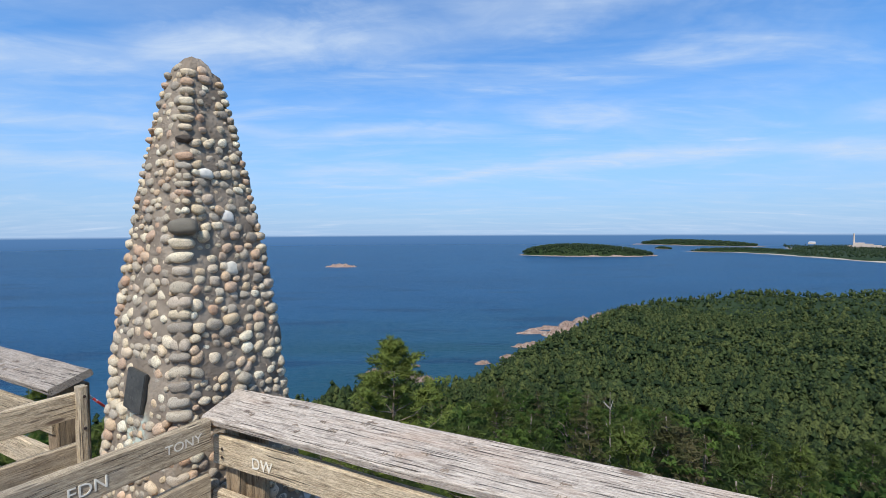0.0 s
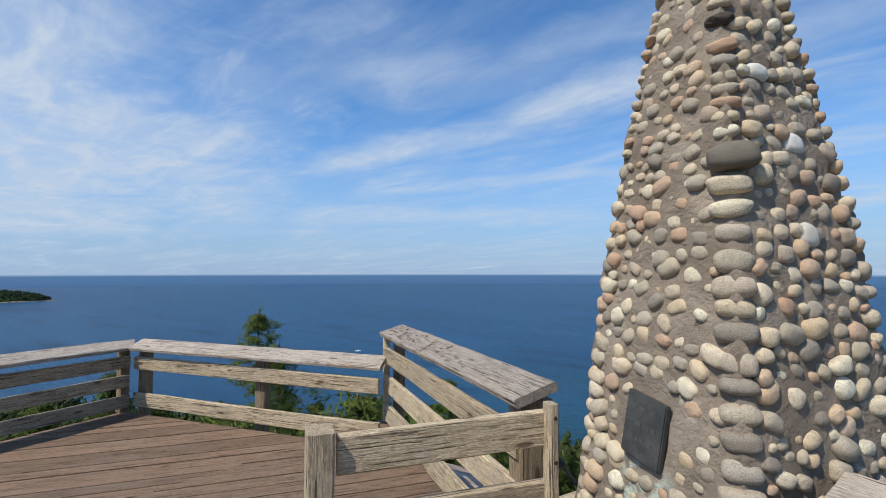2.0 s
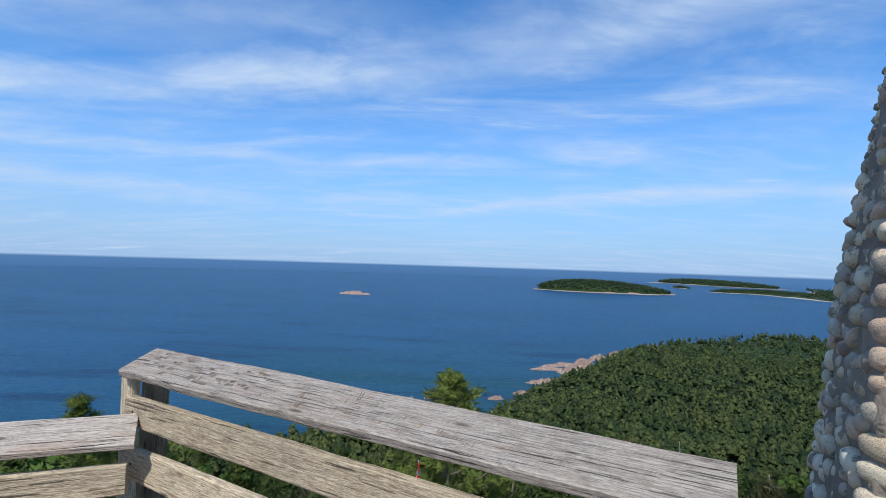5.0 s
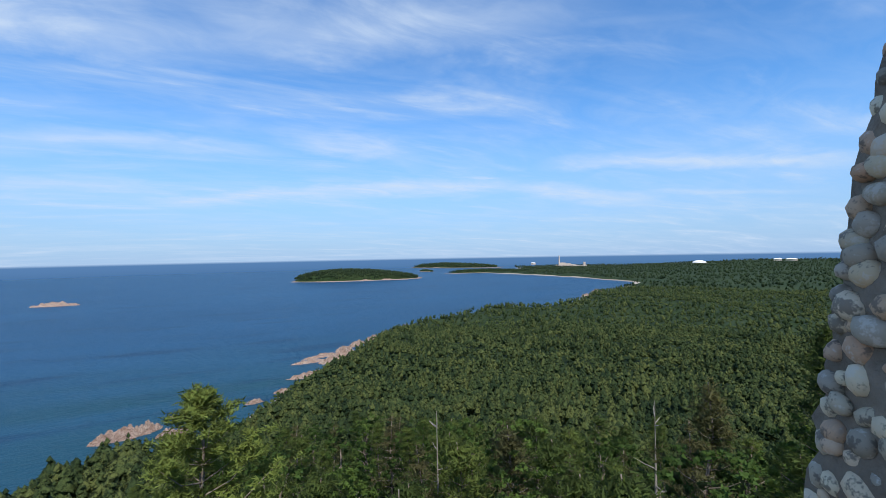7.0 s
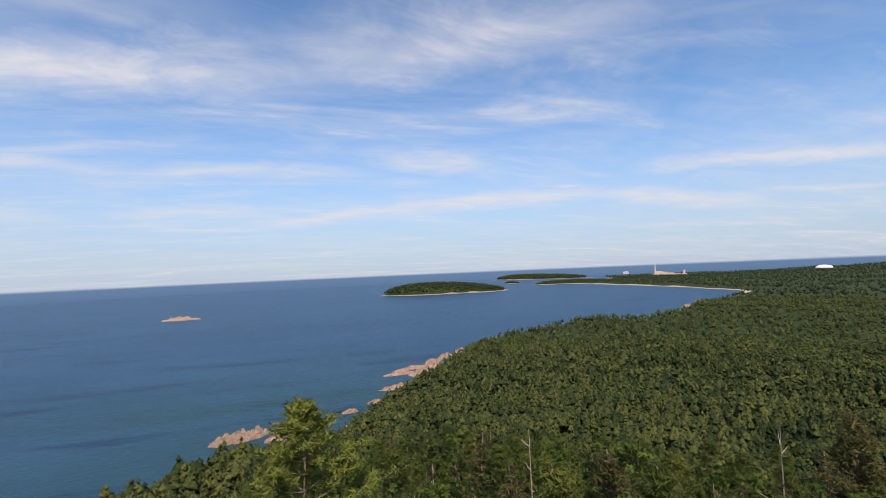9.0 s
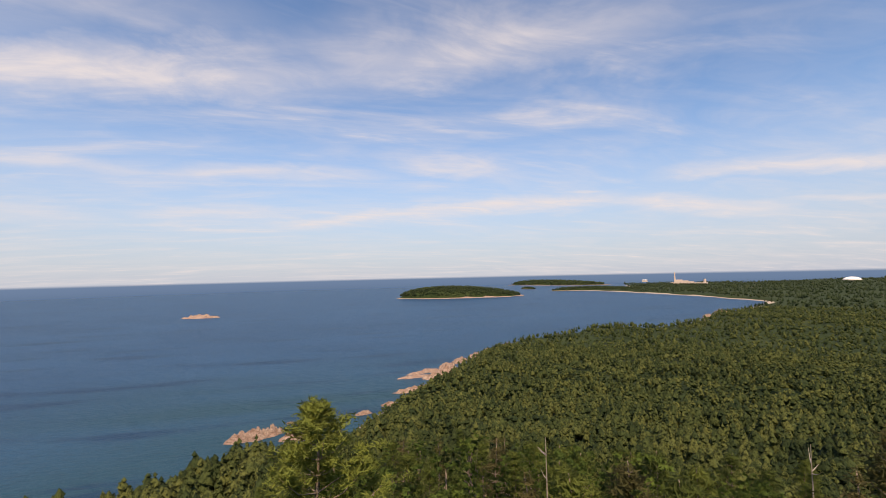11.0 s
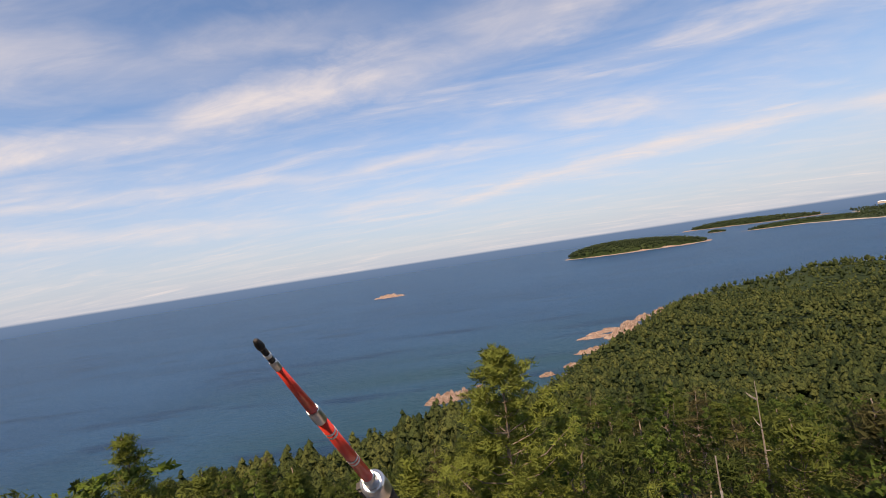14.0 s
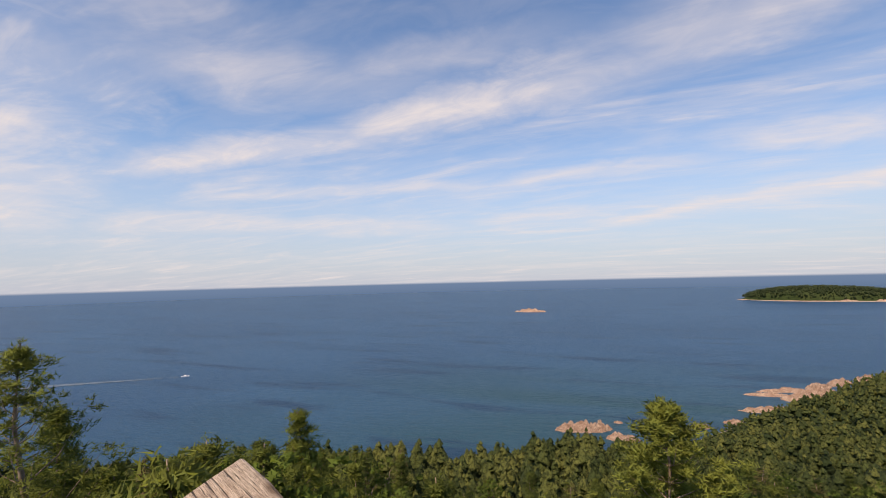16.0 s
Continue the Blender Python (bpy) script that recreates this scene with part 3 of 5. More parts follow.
def clip_strip(poly, lo, hi):
    """Cut a plan polygon to the strip lo <= W.p <= hi."""
    for sign, lim in ((1, lo), (-1, -hi)):
        out = []
        for p, q in zip(poly, poly[1:] + poly[:1]):
            a, b2 = sign * (W.x * p[0] + W.y * p[1]) - lim, sign * (W.x * q[0] + W.y * q[1]) - lim
            if a >= 0:
                out.append(p)
            if (a >= 0) != (b2 >= 0):
                f = a / (a - b2)
                out.append((p[0] + f * (q[0] - p[0]), p[1] + f * (q[1] - p[1])))
        poly = out
        if len(poly) < 3:
            return []
    return poly


def deck(name, poly, top, label):
    floor = empty(name, poly[0][0], poly[0][1], top - 0.2, label, "deck", kind="structure")
    vals = [W.x * x + W.y * y for x, y in poly]
    lo, rnd = min(vals), random.Random(len(name))
    while lo < max(vals):
        wide = 0.135
        strip = clip_strip(poly, lo, lo + wide)
        lo += wide + 0.012
        if len(strip) < 3:
            continue
        cx, cy = sum(p[0] for p in strip) / len(strip), sum(p[1] for p in strip) / len(strip)
        m = pose(cx, cy, top + rnd.uniform(-0.004, 0.0), rnd.uniform(-0.3, 0.3), 0, 60)
        inv = m.inverted()
        loc = [inv @ Vector((x, y, top)) for x, y in strip]
        bm = bmesh.new()
        f = bm.faces.new([bm.verts.new((v.x, v.y, 0)) for v in loc])
        if f.normal.z < 0 or f.calc_area() < 0:
            f.normal_flip()
        bmesh.ops.inset_region(bm, faces=[f], thickness=0.005, depth=0.004)
        rim = [e for e in bm.edges if e.is_boundary]
        ret = bmesh.ops.extrude_edge_only(bm, edges=rim)
        for v in ret["geom"]:
            if isinstance(v, bmesh.types.BMVert):
                v.co.z -= 0.036
        bmesh.ops.recalc_face_normals(bm, faces=bm.faces)
        part("deck_board", bm, DECK_WOOD, floor, "", m)
    return floor


LOWER = [(-5.20, -4.0), (-3.86, -4.0), (-3.86, 3.50), (-6.62, 2.40)]
RAISED_PLAN = [(-3.84, -4.0), (3.3, -4.0), (3.3, 0.30), (-0.42, 2.28), (-0.75, 2.45), (-1.32, 2.62), (-3.80, 3.98), (-3.84, 3.90)]
floor_low = deck("floor_lower", LOWER, 0.0, "worn red-brown timber viewing deck with knotted boards")
floor_high = deck("floor_raised", RAISED_PLAN, STEP, "raised timber platform of weathered red-brown boards")
board("fascia", floor_high, (-3.85, -4.0, 0.055), (-3.85, 3.88, 0.055), 0.03, 0.105, DECK_WOOD)

# ---- rails ----
# lookout rail: wide tilted cap on two posts, three boards inside
rail = empty("railing", -2.6, 3.25, STEP, "weathered timber railing with a wide carved cap board", "railing", "deck railings")
slab("cap", [(-1.475, 2.53, 1.03), (-3.783, 3.745, 1.005), (-3.80, 4.075, 1.055), (-1.372, 2.715, 1.095)], 0.045, CAP_WOOD, rail, "wide grey cap board with knots and carvings")
for x, y, w2 in ((-1.50, 2.70, 0.17), (-3.72, 3.95, 0.09)):
    post("post", rail, x, y, 0.0, 1.0, w2, 0.12, -29, POST_WOOD)
post("post", rail, -3.77, 3.83, 0.0, 0.985, 0.05, 0.10, -29, RAIL_WOOD)
for z, wide in ((0.80, 0.145), (0.545, 0.155), (0.275, 0.16)):
    board("rail_board", rail, (-1.50, 2.61, z + 0.01), (-3.76, 3.80, z), 0.04, wide, RAIL_WOOD)
for x, y, z in ((-3.70, 3.745, 0.80), (-3.70, 3.745, 0.545), (-3.70, 3.745, 0.275)):
    bolt(rail, x, y, z, -29, 0.008)

# far rail at the back of the lower deck
far_rail = empty("railing", -5.2, 3.05, 0, "sunlit grey timber railing along the deck's outer edge", "railing", "deck railings")
b0, b1 = Vector((-6.55, 2.48, 0)), Vector((-3.63, 3.65, 0))
bn = Vector((-0.371, 0.928, 0))
slab("cap", [tuple(b0 - bn * 0.11 + Vector((0.05, 0, 0.735))), tuple(b1 - bn * 0.10 + Vector((0.04, 0, 0.73))), tuple(b1 + bn * 0.10 + Vector((0.0, 0, 0.80))), tuple(b0 + bn * 0.11 + Vector((-0.04, 0, 0.805)))], 0.04, CAP_WOOD, far_rail, "pale splintered cap board")
for z, wide in ((0.55, 0.14), (0.145, 0.15)):
    board("rail_board", far_rail, tuple(b0 + Vector((0.05, -0.01, z))), tuple(b1 + Vector((0.02, -0.05, z))), 0.04, wide, RAIL_WOOD)
for f, w2 in ((0.03, 0.13), (0.555, 0.12)):
    c = b0.lerp(b1, f) + bn * 0.065
    post("post", far_rail, c.x, c.y, -0.35, 0.74, 0.09, w2, 22, POST_WOOD)
bolt(far_rail, -5.04, 3.03, 0.60, 22, 0.008)
bolt(far_rail, -5.03, 3.03, 0.15, 22, 0.008)

# side rail on the sunny side of the lower deck: we see its shaded face
side_rail = empty("railing", -6.5, 0.0, 0, "dark shaded timber railing with three boards below its cap", "railing", "deck railings")
s0, s1 = Vector((-6.57, 2.46, 0)), Vector((-5.16, -3.9, 0))
slab("cap", [(-6.45, 2.44, 0.735), (-5.05, -3.9, 0.735), (-5.27, -3.9, 0.805), (-6.67, 2.50, 0.805)], 0.04, CAP_WOOD, side_rail, "pale splintered cap board")
for z in (0.565, 0.345, 0.125):
    board("rail_board", side_rail, tuple(s0 + Vector((0, -0.03, z))), tuple(s1 + Vector((0, 0, z))), 0.04, 0.135, RAIL_WOOD)
for f in (0.012, 0.30, 0.62, 0.97):
    c = s0.lerp(s1, f)
    post("post", side_rail, c.x - 0.075, c.y, 0.0, 0.73, 0.10, 0.09, 12, POST_WOOD)

# short rail beside the monument
c0, c1 = Vector((-1.83, 1.80, 0)), Vector((-1.36, 2.59, 0))
short_rail = empty("railing", -1.6, 2.2, STEP, "short capless timber railing beside the cobble monument", "railing", "deck railings")
post("post", short_rail, c0.x - 0.01, c0.y - 0.02, STEP, 1.01, 0.13, 0.10, 60, RAIL_WOOD, "thick end post with split grain")
post("post", short_rail, c1.x + 0.035, c1.y - 0.02, STEP, 1.035, 0.065, 0.045, 60, RAIL_WOOD, "narrow bolted tan batten")
for z, wide in ((0.925, 0.145), (0.63, 0.15), (0.33, 0.14)):
    board("rail_board", short_rail, (c0.x + 0.03, c0.y + 0.03, z - 0.005), (c1.x, c1.y, z), 0.045, wide, RAIL_WOOD)
for z in (0.98, 0.80):
    bolt(short_rail, c1.x + 0.066, c1.y - 0.035, z, 60, 0.009)

# twin rail on the other side of the monument
d0, d1 = Vector((-0.405, 2.165, 0)), Vector((-0.91, 1.325, 0))
twin_rail = empty("railing", -0.65, 1.75, STEP, "tan timber railing with carved letters beside the monument", "railing", "deck railings")
top_rail = board("rail_board", twin_rail, (d1.x, d1.y, 0.93), (d0.x, d0.y, 0.935), 0.05, 0.145, RAIL_WOOD, "tan board with pale scratched letters")
for z in (0.665, 0.40):
    board("rail_board", twin_rail, (d1.x, d1.y, z), (d0.x, d0.y, z), 0.045, 0.145, RAIL_WOOD)
post("post", twin_rail, d1.x - 0.02, d1.y - 0.03, STEP, 1.005, 0.12, 0.10, 60, RAIL_WOOD)

# near rail
near_rail = empty("railing", 1.2, 1.5, STEP, "timber railing with a wide grey weathered cap board", "railing", "deck railings")
along, outer = Vector((0.8926, -0.4509, 0)), Vector((0.4509, 0.8926, 0))
a0 = Vector((-0.45, 2.20, 0))
slab("cap", [tuple(a0 + Vector((0, 0, 1.005))), tuple(a0 + along * 4.2 + Vector((0, 0, 1.005))), tuple(a0 + along * 4.2 + outer * 0.27 + Vector((0, 0, 1.065))), tuple(a0 + along * -0.05 + outer * 0.265 + Vector((0, 0, 1.06)))], 0.045, CAP_WOOD, near_rail, "wide grey splintered cap board with rusty stains")
for z, wide in ((0.83, 0.145), (0.56, 0.15), (0.30, 0.15)):
    p, q = a0 + along * 0.03 + outer * 0.055, a0 + along * 4.2 + outer * 0.055
    board("rail_board", near_rail, (p.x, p.y, z), (q.x, q.y, z), 0.04, wide, RAIL_WOOD)
for f in (0.10, 2.0, 3.9):
    c = a0 + along * f + outer * 0.13
    post("post", near_rail, c.x, c.y, -0.3, 0.985, 0.09, 0.10, -27, POST_WOOD)
    c = a0 + along * (f + 0.10) + outer * 0.15
    post("post", near_rail, c.x, c.y, -0.3, 0.985, 0.045, 0.14, -27, POST_WOOD)
    e = a0 + along * f + outer * 0.032
    bolt(near_rail, e.x, e.y, 0.85, -28, 0.008)
    bolt(near_rail, e.x, e.y, 0.81, -28, 0.008)


def carve(text, size, parent, m):
    """Pale scratched letters, a thin mesh on a board."""
    cu = bpy.data.curves.new("lettering", "FONT")
    cu.body, cu.size, cu.extrude = text, size, 0.0012
    tmp = bpy.data.objects.new("lettering", cu)
    scene.collection.objects.link(tmp)
    me = bpy.data.meshes.new_from_object(tmp.evaluated_get(bpy.context.evaluated_depsgraph_get()))
    bpy.data.objects.remove(tmp)
    me.materials.clear()
    me.materials.append(CARVED)
    under(new("lettering", me), parent, m)



def carvings(parent, p, along_cap, across, count, seed):
    """Cut strokes, grouped like worn letters, lying on a cap board."""
    rnd = random.Random(seed)
    bm = bmesh.new()
    nrm = along_cap.normalized().cross(across.normalized()).normalized()
    if nrm.z < 0:
        nrm = -nrm
    for _ in range(count):
        mid = p + along_cap * rnd.uniform(0.04, 0.96) + across * rnd.uniform(0.15, 0.85)
        for k in range(rnd.randint(2, 4)):
            c = mid + along_cap.normalized() * (0.012 * k)
            a = rnd.choice((1.57, 1.57, 1.2, 1.9, 0.1, 0.7)) + rnd.gauss(0, 0.15)
            d = along_cap.normalized() * math.cos(a) + across.normalized() * math.sin(a)
            o = nrm.cross(d).normalized() * 0.0009
            ln = d * rnd.uniform(0.006, 0.013)
            q = [bm.verts.new(c + ln * e + o * w + nrm * 0.0035) for e, w in ((-1, -1), (1, -1), (1, 1), (-1, 1))]
            q += [bm.verts.new(v.co - nrm * 0.004) for v in q]
            bm.faces.new(q[:4])
            for i in range(4):
                bm.faces.new((q[i], q[i + 4], q[(i + 1) % 4 + 4], q[(i + 1) % 4]))
    inv = base_of(parent).inverted()
    for v in bm.verts:
        v.co = inv @ v.co
    tagged(part("carving", bm, CUT, parent, "worn carved strokes"), kind="stuff")


carvings(rail, Vector((-1.475, 2.53, 1.031)), Vector((-2.308, 1.215, -0.025)), Vector((0.06, 0.25, 0.058)), 90, 3)
carvings(near_rail, a0 + Vector((0, 0, 1.006)), along * 4.2, outer * 0.27 + Vector((0, 0, 0.06)), 36, 4)

# faces that look towards the walker
face_b = pose(0, 0, 0, 90, 0, 58.98)
carve("EDN", 0.070, twin_rail, pose(-0.70 + 0.0250, 1.674 - 0.0150, 0.895) @ face_b)
carve("TONY", 0.060, twin_rail, pose(-0.515 + 0.0250, 1.982 - 0.0150, 0.92) @ face_b)
pa = a0 + along * 0.30 + outer * 0.0345
carve("DW", 0.075, near_rail, pose(pa.x, pa.y, 0.80, 90, 0, -26.8))

# ---- monument ----
MX, MY, MT = -0.703, 2.687, -30.0
mon = empty("monument", MX, MY, -0.5, "tapering obelisk of round lake cobbles set in brown mortar", "monument", turn=MT)
MON = pose(MX, MY, 0, 0, 0, MT)


def half(z):
    """Half the monument's width at height z, to the mortar."""
    return float(np.interp(z, [-0.5, 0.0, 0.5, 1.0, 1.5, 2.0, 2.5, 2.7, 2.80, 2.86, 2.90], [0.49, 0.445, 0.402, 0.356, 0.308, 0.244, 0.160, 0.120, 0.094, 0.066, 0.030]))


def mon_body():
    rnd = random.Random(3)
    zs = list(np.linspace(-0.5, 2.55, 48)) + list(np.linspace(2.60, 2.90, 10))
    per, verts, faces = 9, [], []
    for z in zs:
        a = half(z)
        for s in range(4):
            for k in range(per):
                f = -1 + 2 * k / per
                u, v = (f, -1) if s == 0 else (1, f) if s == 1 else (-f, 1) if s == 2 else (-1, -f)
                r = 1.0 - 0.055 * max(0.0, abs(f) - 0.6) / 0.4
                w = 1 + rnd.uniform(-0.012, 0.012) / max(a, 0.08)
                verts.append((u * a * r * w, v * a * r * w, z + 0.5))
    n = per * 4
    for i in range(len(zs) - 1):
        for j in range(n):
            faces.append((i * n + j, i * n + (j + 1) % n, (i + 1) * n + (j + 1) % n, (i + 1) * n + j))
    verts.append((0, 0, zs[-1] + 0.505))
    top = len(verts) - 1
    for j in range(n):
        faces.append(((len(zs) - 1) * n + j, (len(zs) - 1) * n + (j + 1) % n, top))
    me = bpy.data.meshes.new("core")
    me.from_pydata(verts, [], faces)
    me.materials.append(MORTAR)
    me.shade_smooth()
    under(new("core", me), mon, MON @ pose(0, 0, -0.5))


mon_body()


def stone_meshes(count, detail):
    out = []
    for i in range(count):
        bm = bmesh.new()
        bmesh.ops.create_icosphere(bm, subdivisions=detail, radius=1.0)
        off = Vector((i * 7.3, i * 3.1, 2.0))
        for v in bm.verts:
            k = 1 + 0.16 * noise.noise(v.co * 0.9 + off) + 0.05 * noise.noise(v.co * 2.4 + off)
            sq = 1 / max(1e-6, (abs(v.co.x) ** 3.0 + abs(v.co.y) ** 3.0 + abs(v.co.z) ** 3.0)) ** (1 / 3.0)
            v.co = v.co * k * (0.35 + 0.65 * sq)
        me = bpy.data.meshes.new("cobble")
        bm.to_mesh(me)
        bm.free()
        me.materials.append(COBBLE)
        me.shade_smooth()
        out.append(me)
    return out


STONES = stone_meshes(12, 3)
PLAQUE = (0.018, 1.08, 0.085, 0.105)    # across the left face, height, half width, half height
HOLE_Z = 2.40


def face_pose(side, f, z, sink):
    """A place on one side of the monument: f across it (-1 to 1), z up, so far out from the mortar; local y looks out."""
    a = half(z)
    slope = math.degrees(math.atan2(half(z - 0.05) - half(z + 0.05), 0.1))
    return MON @ pose(0, 0, 0, 0, 0, 90 * side) @ pose(f * a, -a - sink, z) @ pose(0, 0, 0, -slope)


def lay_stones():
    rnd = random.Random(11)
    spots = []
    for side in range(4):
        z = -0.35
        while z < 2.82:
            a = half(z)
            big = 1.0 if z < 1.9 else 0.86
            f = -a + 0.075 * big + rnd.uniform(0, 0.04)
            while f < a - 0.07 * big:
                h = rnd.choice((0.013, 0.016, 0.019, 0.022, 0.025, 0.028, 0.032)) * big
                w = h * rnd.uniform(1.0, 1.5)
                px, pz = f, z + rnd.uniform(-0.016, 0.016)
                onplq = side == 0 and abs(px - PLAQUE[0]) < PLAQUE[2] + w * 0.8 and abs(pz - PLAQUE[1]) < PLAQUE[3] + h * 0.8
                if not onplq and rnd.random() > 0.05:
                    spots.append((side, px / a, pz, w, h, rnd.uniform(-0.015, -0.002), rnd.uniform(-34, 34)))
                f += w * 2 + rnd.uniform(0.002, 0.018)
            z += 0.057 * big
        # wide stones laid over the corner, one on another
        z = -0.35
        while z < 2.80:
            a = half(z)
            h = rnd.uniform(0.024, 0.034) if z < 2.0 else rnd.uniform(0.017, 0.023)
            w = rnd.uniform(0.044, 0.060) if z < 1.9 else rnd.uniform(0.034, 0.044)
            w = min(w, a * 0.8)
            if side == 1 and (abs(z - HOLE_Z) < 0.045 or abs(z - 1.93) < 0.062):
                z += 0.05
                continue
            spots.append(("corner", side, z, w, h, 0.0, rnd.uniform(-5, 5)))
            z += h * 2 + rnd.uniform(0.004, 0.018)
    singles, rest = [], []
    for s in spots:
        seen = s[0] in (0, 1) or (s[0] == "corner" and s[1] in (0, 1, 2))
        (singles if seen and s[2] > 0.55 and len(singles) < 620 else rest).append(s)

    def place(s):
        if s[0] == "corner":
            _, side, z, w, h, _, tilt = s
            a = half(z)
            m = MON @ pose(0, 0, 0, 0, 0, 90 * side) @ pose(-a * 0.895, -a * 0.895, z, 0, 0, -45) @ pose(0, 0, 0, 0, tilt, 0)
            return m @ pose(0, 0, 0, 0, 0, rnd.uniform(-16, 16)) @ Matrix.Diagonal((w, w * 0.60, h, 1))
        side, f, z, w, h, sink, tilt = s
        return face_pose(side, f, z, sink) @ pose(0, 0, 0, 0, tilt, 0) @ Matrix.Diagonal((w, (w + h) * 0.42, h, 1))

    for s in singles:
        under(new("cobble", rnd.choice(STONES)), mon, place(s))
    low = stone_meshes(6, 2)
    vs, fs = [], []
    for s in rest:
        me, m, o = rnd.choice(low), place(s), len(vs)
        vs += [tuple(m @ v.co) for v in me.vertices]
        fs += [tuple(o + i for i in p.vertices) for p in me.polygons]
    me = bpy.data.meshes.new("cobbles")
    inv = base_of(mon).inverted()
    me.from_pydata([tuple(inv @ Vector(v)) for v in vs], [], fs)
    me.materials.append(COBBLE_REST)
    me.shade_smooth()
    tagged(under(new("cobbles", me), mon, base_of(mon)), kind="stuff")


# the same stone, its colour told apart piece by piece within one mesh
COBBLE_REST = COBBLE.copy()
_nt = COBBLE_REST.node_tree
_g = _nt.nodes.new("ShaderNodeNewGeometry")
for _l in list(_nt.links):
    if _l.from_node.bl_idname == "ShaderNodeObjectInfo" and _l.to_node.bl_idname == "ShaderNodeValToRGB":
        _nt.links.new(_g.outputs["Random Per Island"], _l.to_socket)
lay_stones()


def plaque():
    m = face_pose(0, PLAQUE[0] / half(PLAQUE[1]), PLAQUE[1], 0.020) @ pose(0, 0, 0, 0, 7, 0)
    bm = bmesh.new()
    bmesh.ops.create_cube(bm, size=1)
    bmesh.ops.scale(bm, vec=(PLAQUE[2] * 2, 0.022, PLAQUE[3] * 2), verts=bm.verts)
    bmesh.ops.bevel(bm, geom=bm.edges[:], offset=0.004, segments=2, affect="EDGES")
    plate = part("plaque", bm, SLATE, mon, "dark slate-coloured metal plaque with worn lettering", m)
    rnd = random.Random(5)
    for row in range(3):
        x = -0.055
        while x < 0.045:
            w = rnd.uniform(0.010, 0.024)
            bm = bmesh.new()
            bmesh.ops.create_cube(bm, size=1)
            bmesh.ops.scale(bm, vec=(w, 0.0015, 0.013), verts=bm.verts)
            part("worn_letter", bm, RAISED, plate, "", m @ pose(x + w / 2, -0.0115, 0.060 - row * 0.05))
            x += w + rnd.uniform(0.006, 0.02)


plaque()

# two stones that stand out: a big dark one on the corner, a white one above it
for side, f, z, w, h, tone, label in ((1, -0.97, 1.93, 0.068, 0.044, (0.16, 0.14, 0.105), "large dark olive cobble"), (1, -0.40, 2.22, 0.043, 0.031, (0.74, 0.70, 0.60), "large white cobble"),
                                      (1, 0.10, 1.99, 0.036, 0.036, (0.70, 0.66, 0.58), "large white cobble"), (1, 0.05, 1.70, 0.040, 0.040, (0.66, 0.61, 0.50), "large pale cobble")):
    big = STONES[3].copy()
    big.materials.clear()
    big.materials.append(plain("single_cobble", tone, tuple(c * 0.85 for c in tone), 2.0, 0.75, 0.004))
    turned = pose(0, 0, 0, 0, 0, -45) if f < -0.9 else pose(0, 0, 0)
    tagged(under(new("cobble", big), mon, face_pose(side, f * 0.95, z, -0.006) @ turned @ Matrix.Diagonal((w, w * 0.7, h, 1))), label)

# the hollow where a corner stone has fallen out: its shade as a dark-coloured lump
bm = bmesh.new()
bmesh.ops.create_icosphere(bm, subdivisions=3, radius=1)
for v in bm.verts:
    v.co *= 1 + 0.2 * noise.noise(v.co * 1.7)
part("broken_socket", bm, plain("socket_shade_mortar", (0.05, 0.04, 0.03), (0.09, 0.07, 0.055), 30, 0.95), mon, "socket of a missing stone, its shade painted dark",
     MON @ pose(half(HOLE_Z) * 0.90, -half(HOLE_Z) * 0.90, HOLE_Z, 0, 0, 45) @ Matrix.Diagonal((0.045, 0.03, 0.022, 1)))

# ---- trees ----
def tube(points, radii, sides=6):
    """Verts and faces of a tapered limb through points."""
    verts, faces = [], []
    for i, (p, r) in enumerate(zip(points, radii)):
        d = (points[min(i + 1, len(points) - 1)] - points[max(i - 1, 0)]).normalized()
        q = d.to_track_quat("Z", "Y")
        for k in range(sides):
            a = 6.2832 * k / sides
            verts.append(p + q @ Vector((r * math.cos(a), r * math.sin(a), 0)))
    for i in range(len(points) - 1):
        for k in range(sides):
            a, b2 = i * sides + k, i * sides + (k + 1) % sides
            faces.append((a, b2, b2 + sides, a + sides))
    faces.append(tuple(range((len(points) - 1) * sides, len(points) * sides)))
    return verts, faces


def join(parts):
    verts, faces = [], []
    for v, f in parts:
        o = len(verts)
        verts += v
        faces += [tuple(o + i for i in g) for g in f]
    return verts, faces


def clumped(me, tone, way):
    """Gives leaves a tone and the way their clump faces there."""
    me.attributes.new("tone", "FLOAT", "POINT").data.foreach_set("value", np.asarray(tone, np.float32).ravel())
    me.attributes.new("clump", "FLOAT_VECTOR", "POINT").data.foreach_set("vector", np.asarray(way, np.float32).ravel())
    return me


def unit(v):
    return v / (np.linalg.norm(v, axis=-1, keepdims=True) + 1e-9)


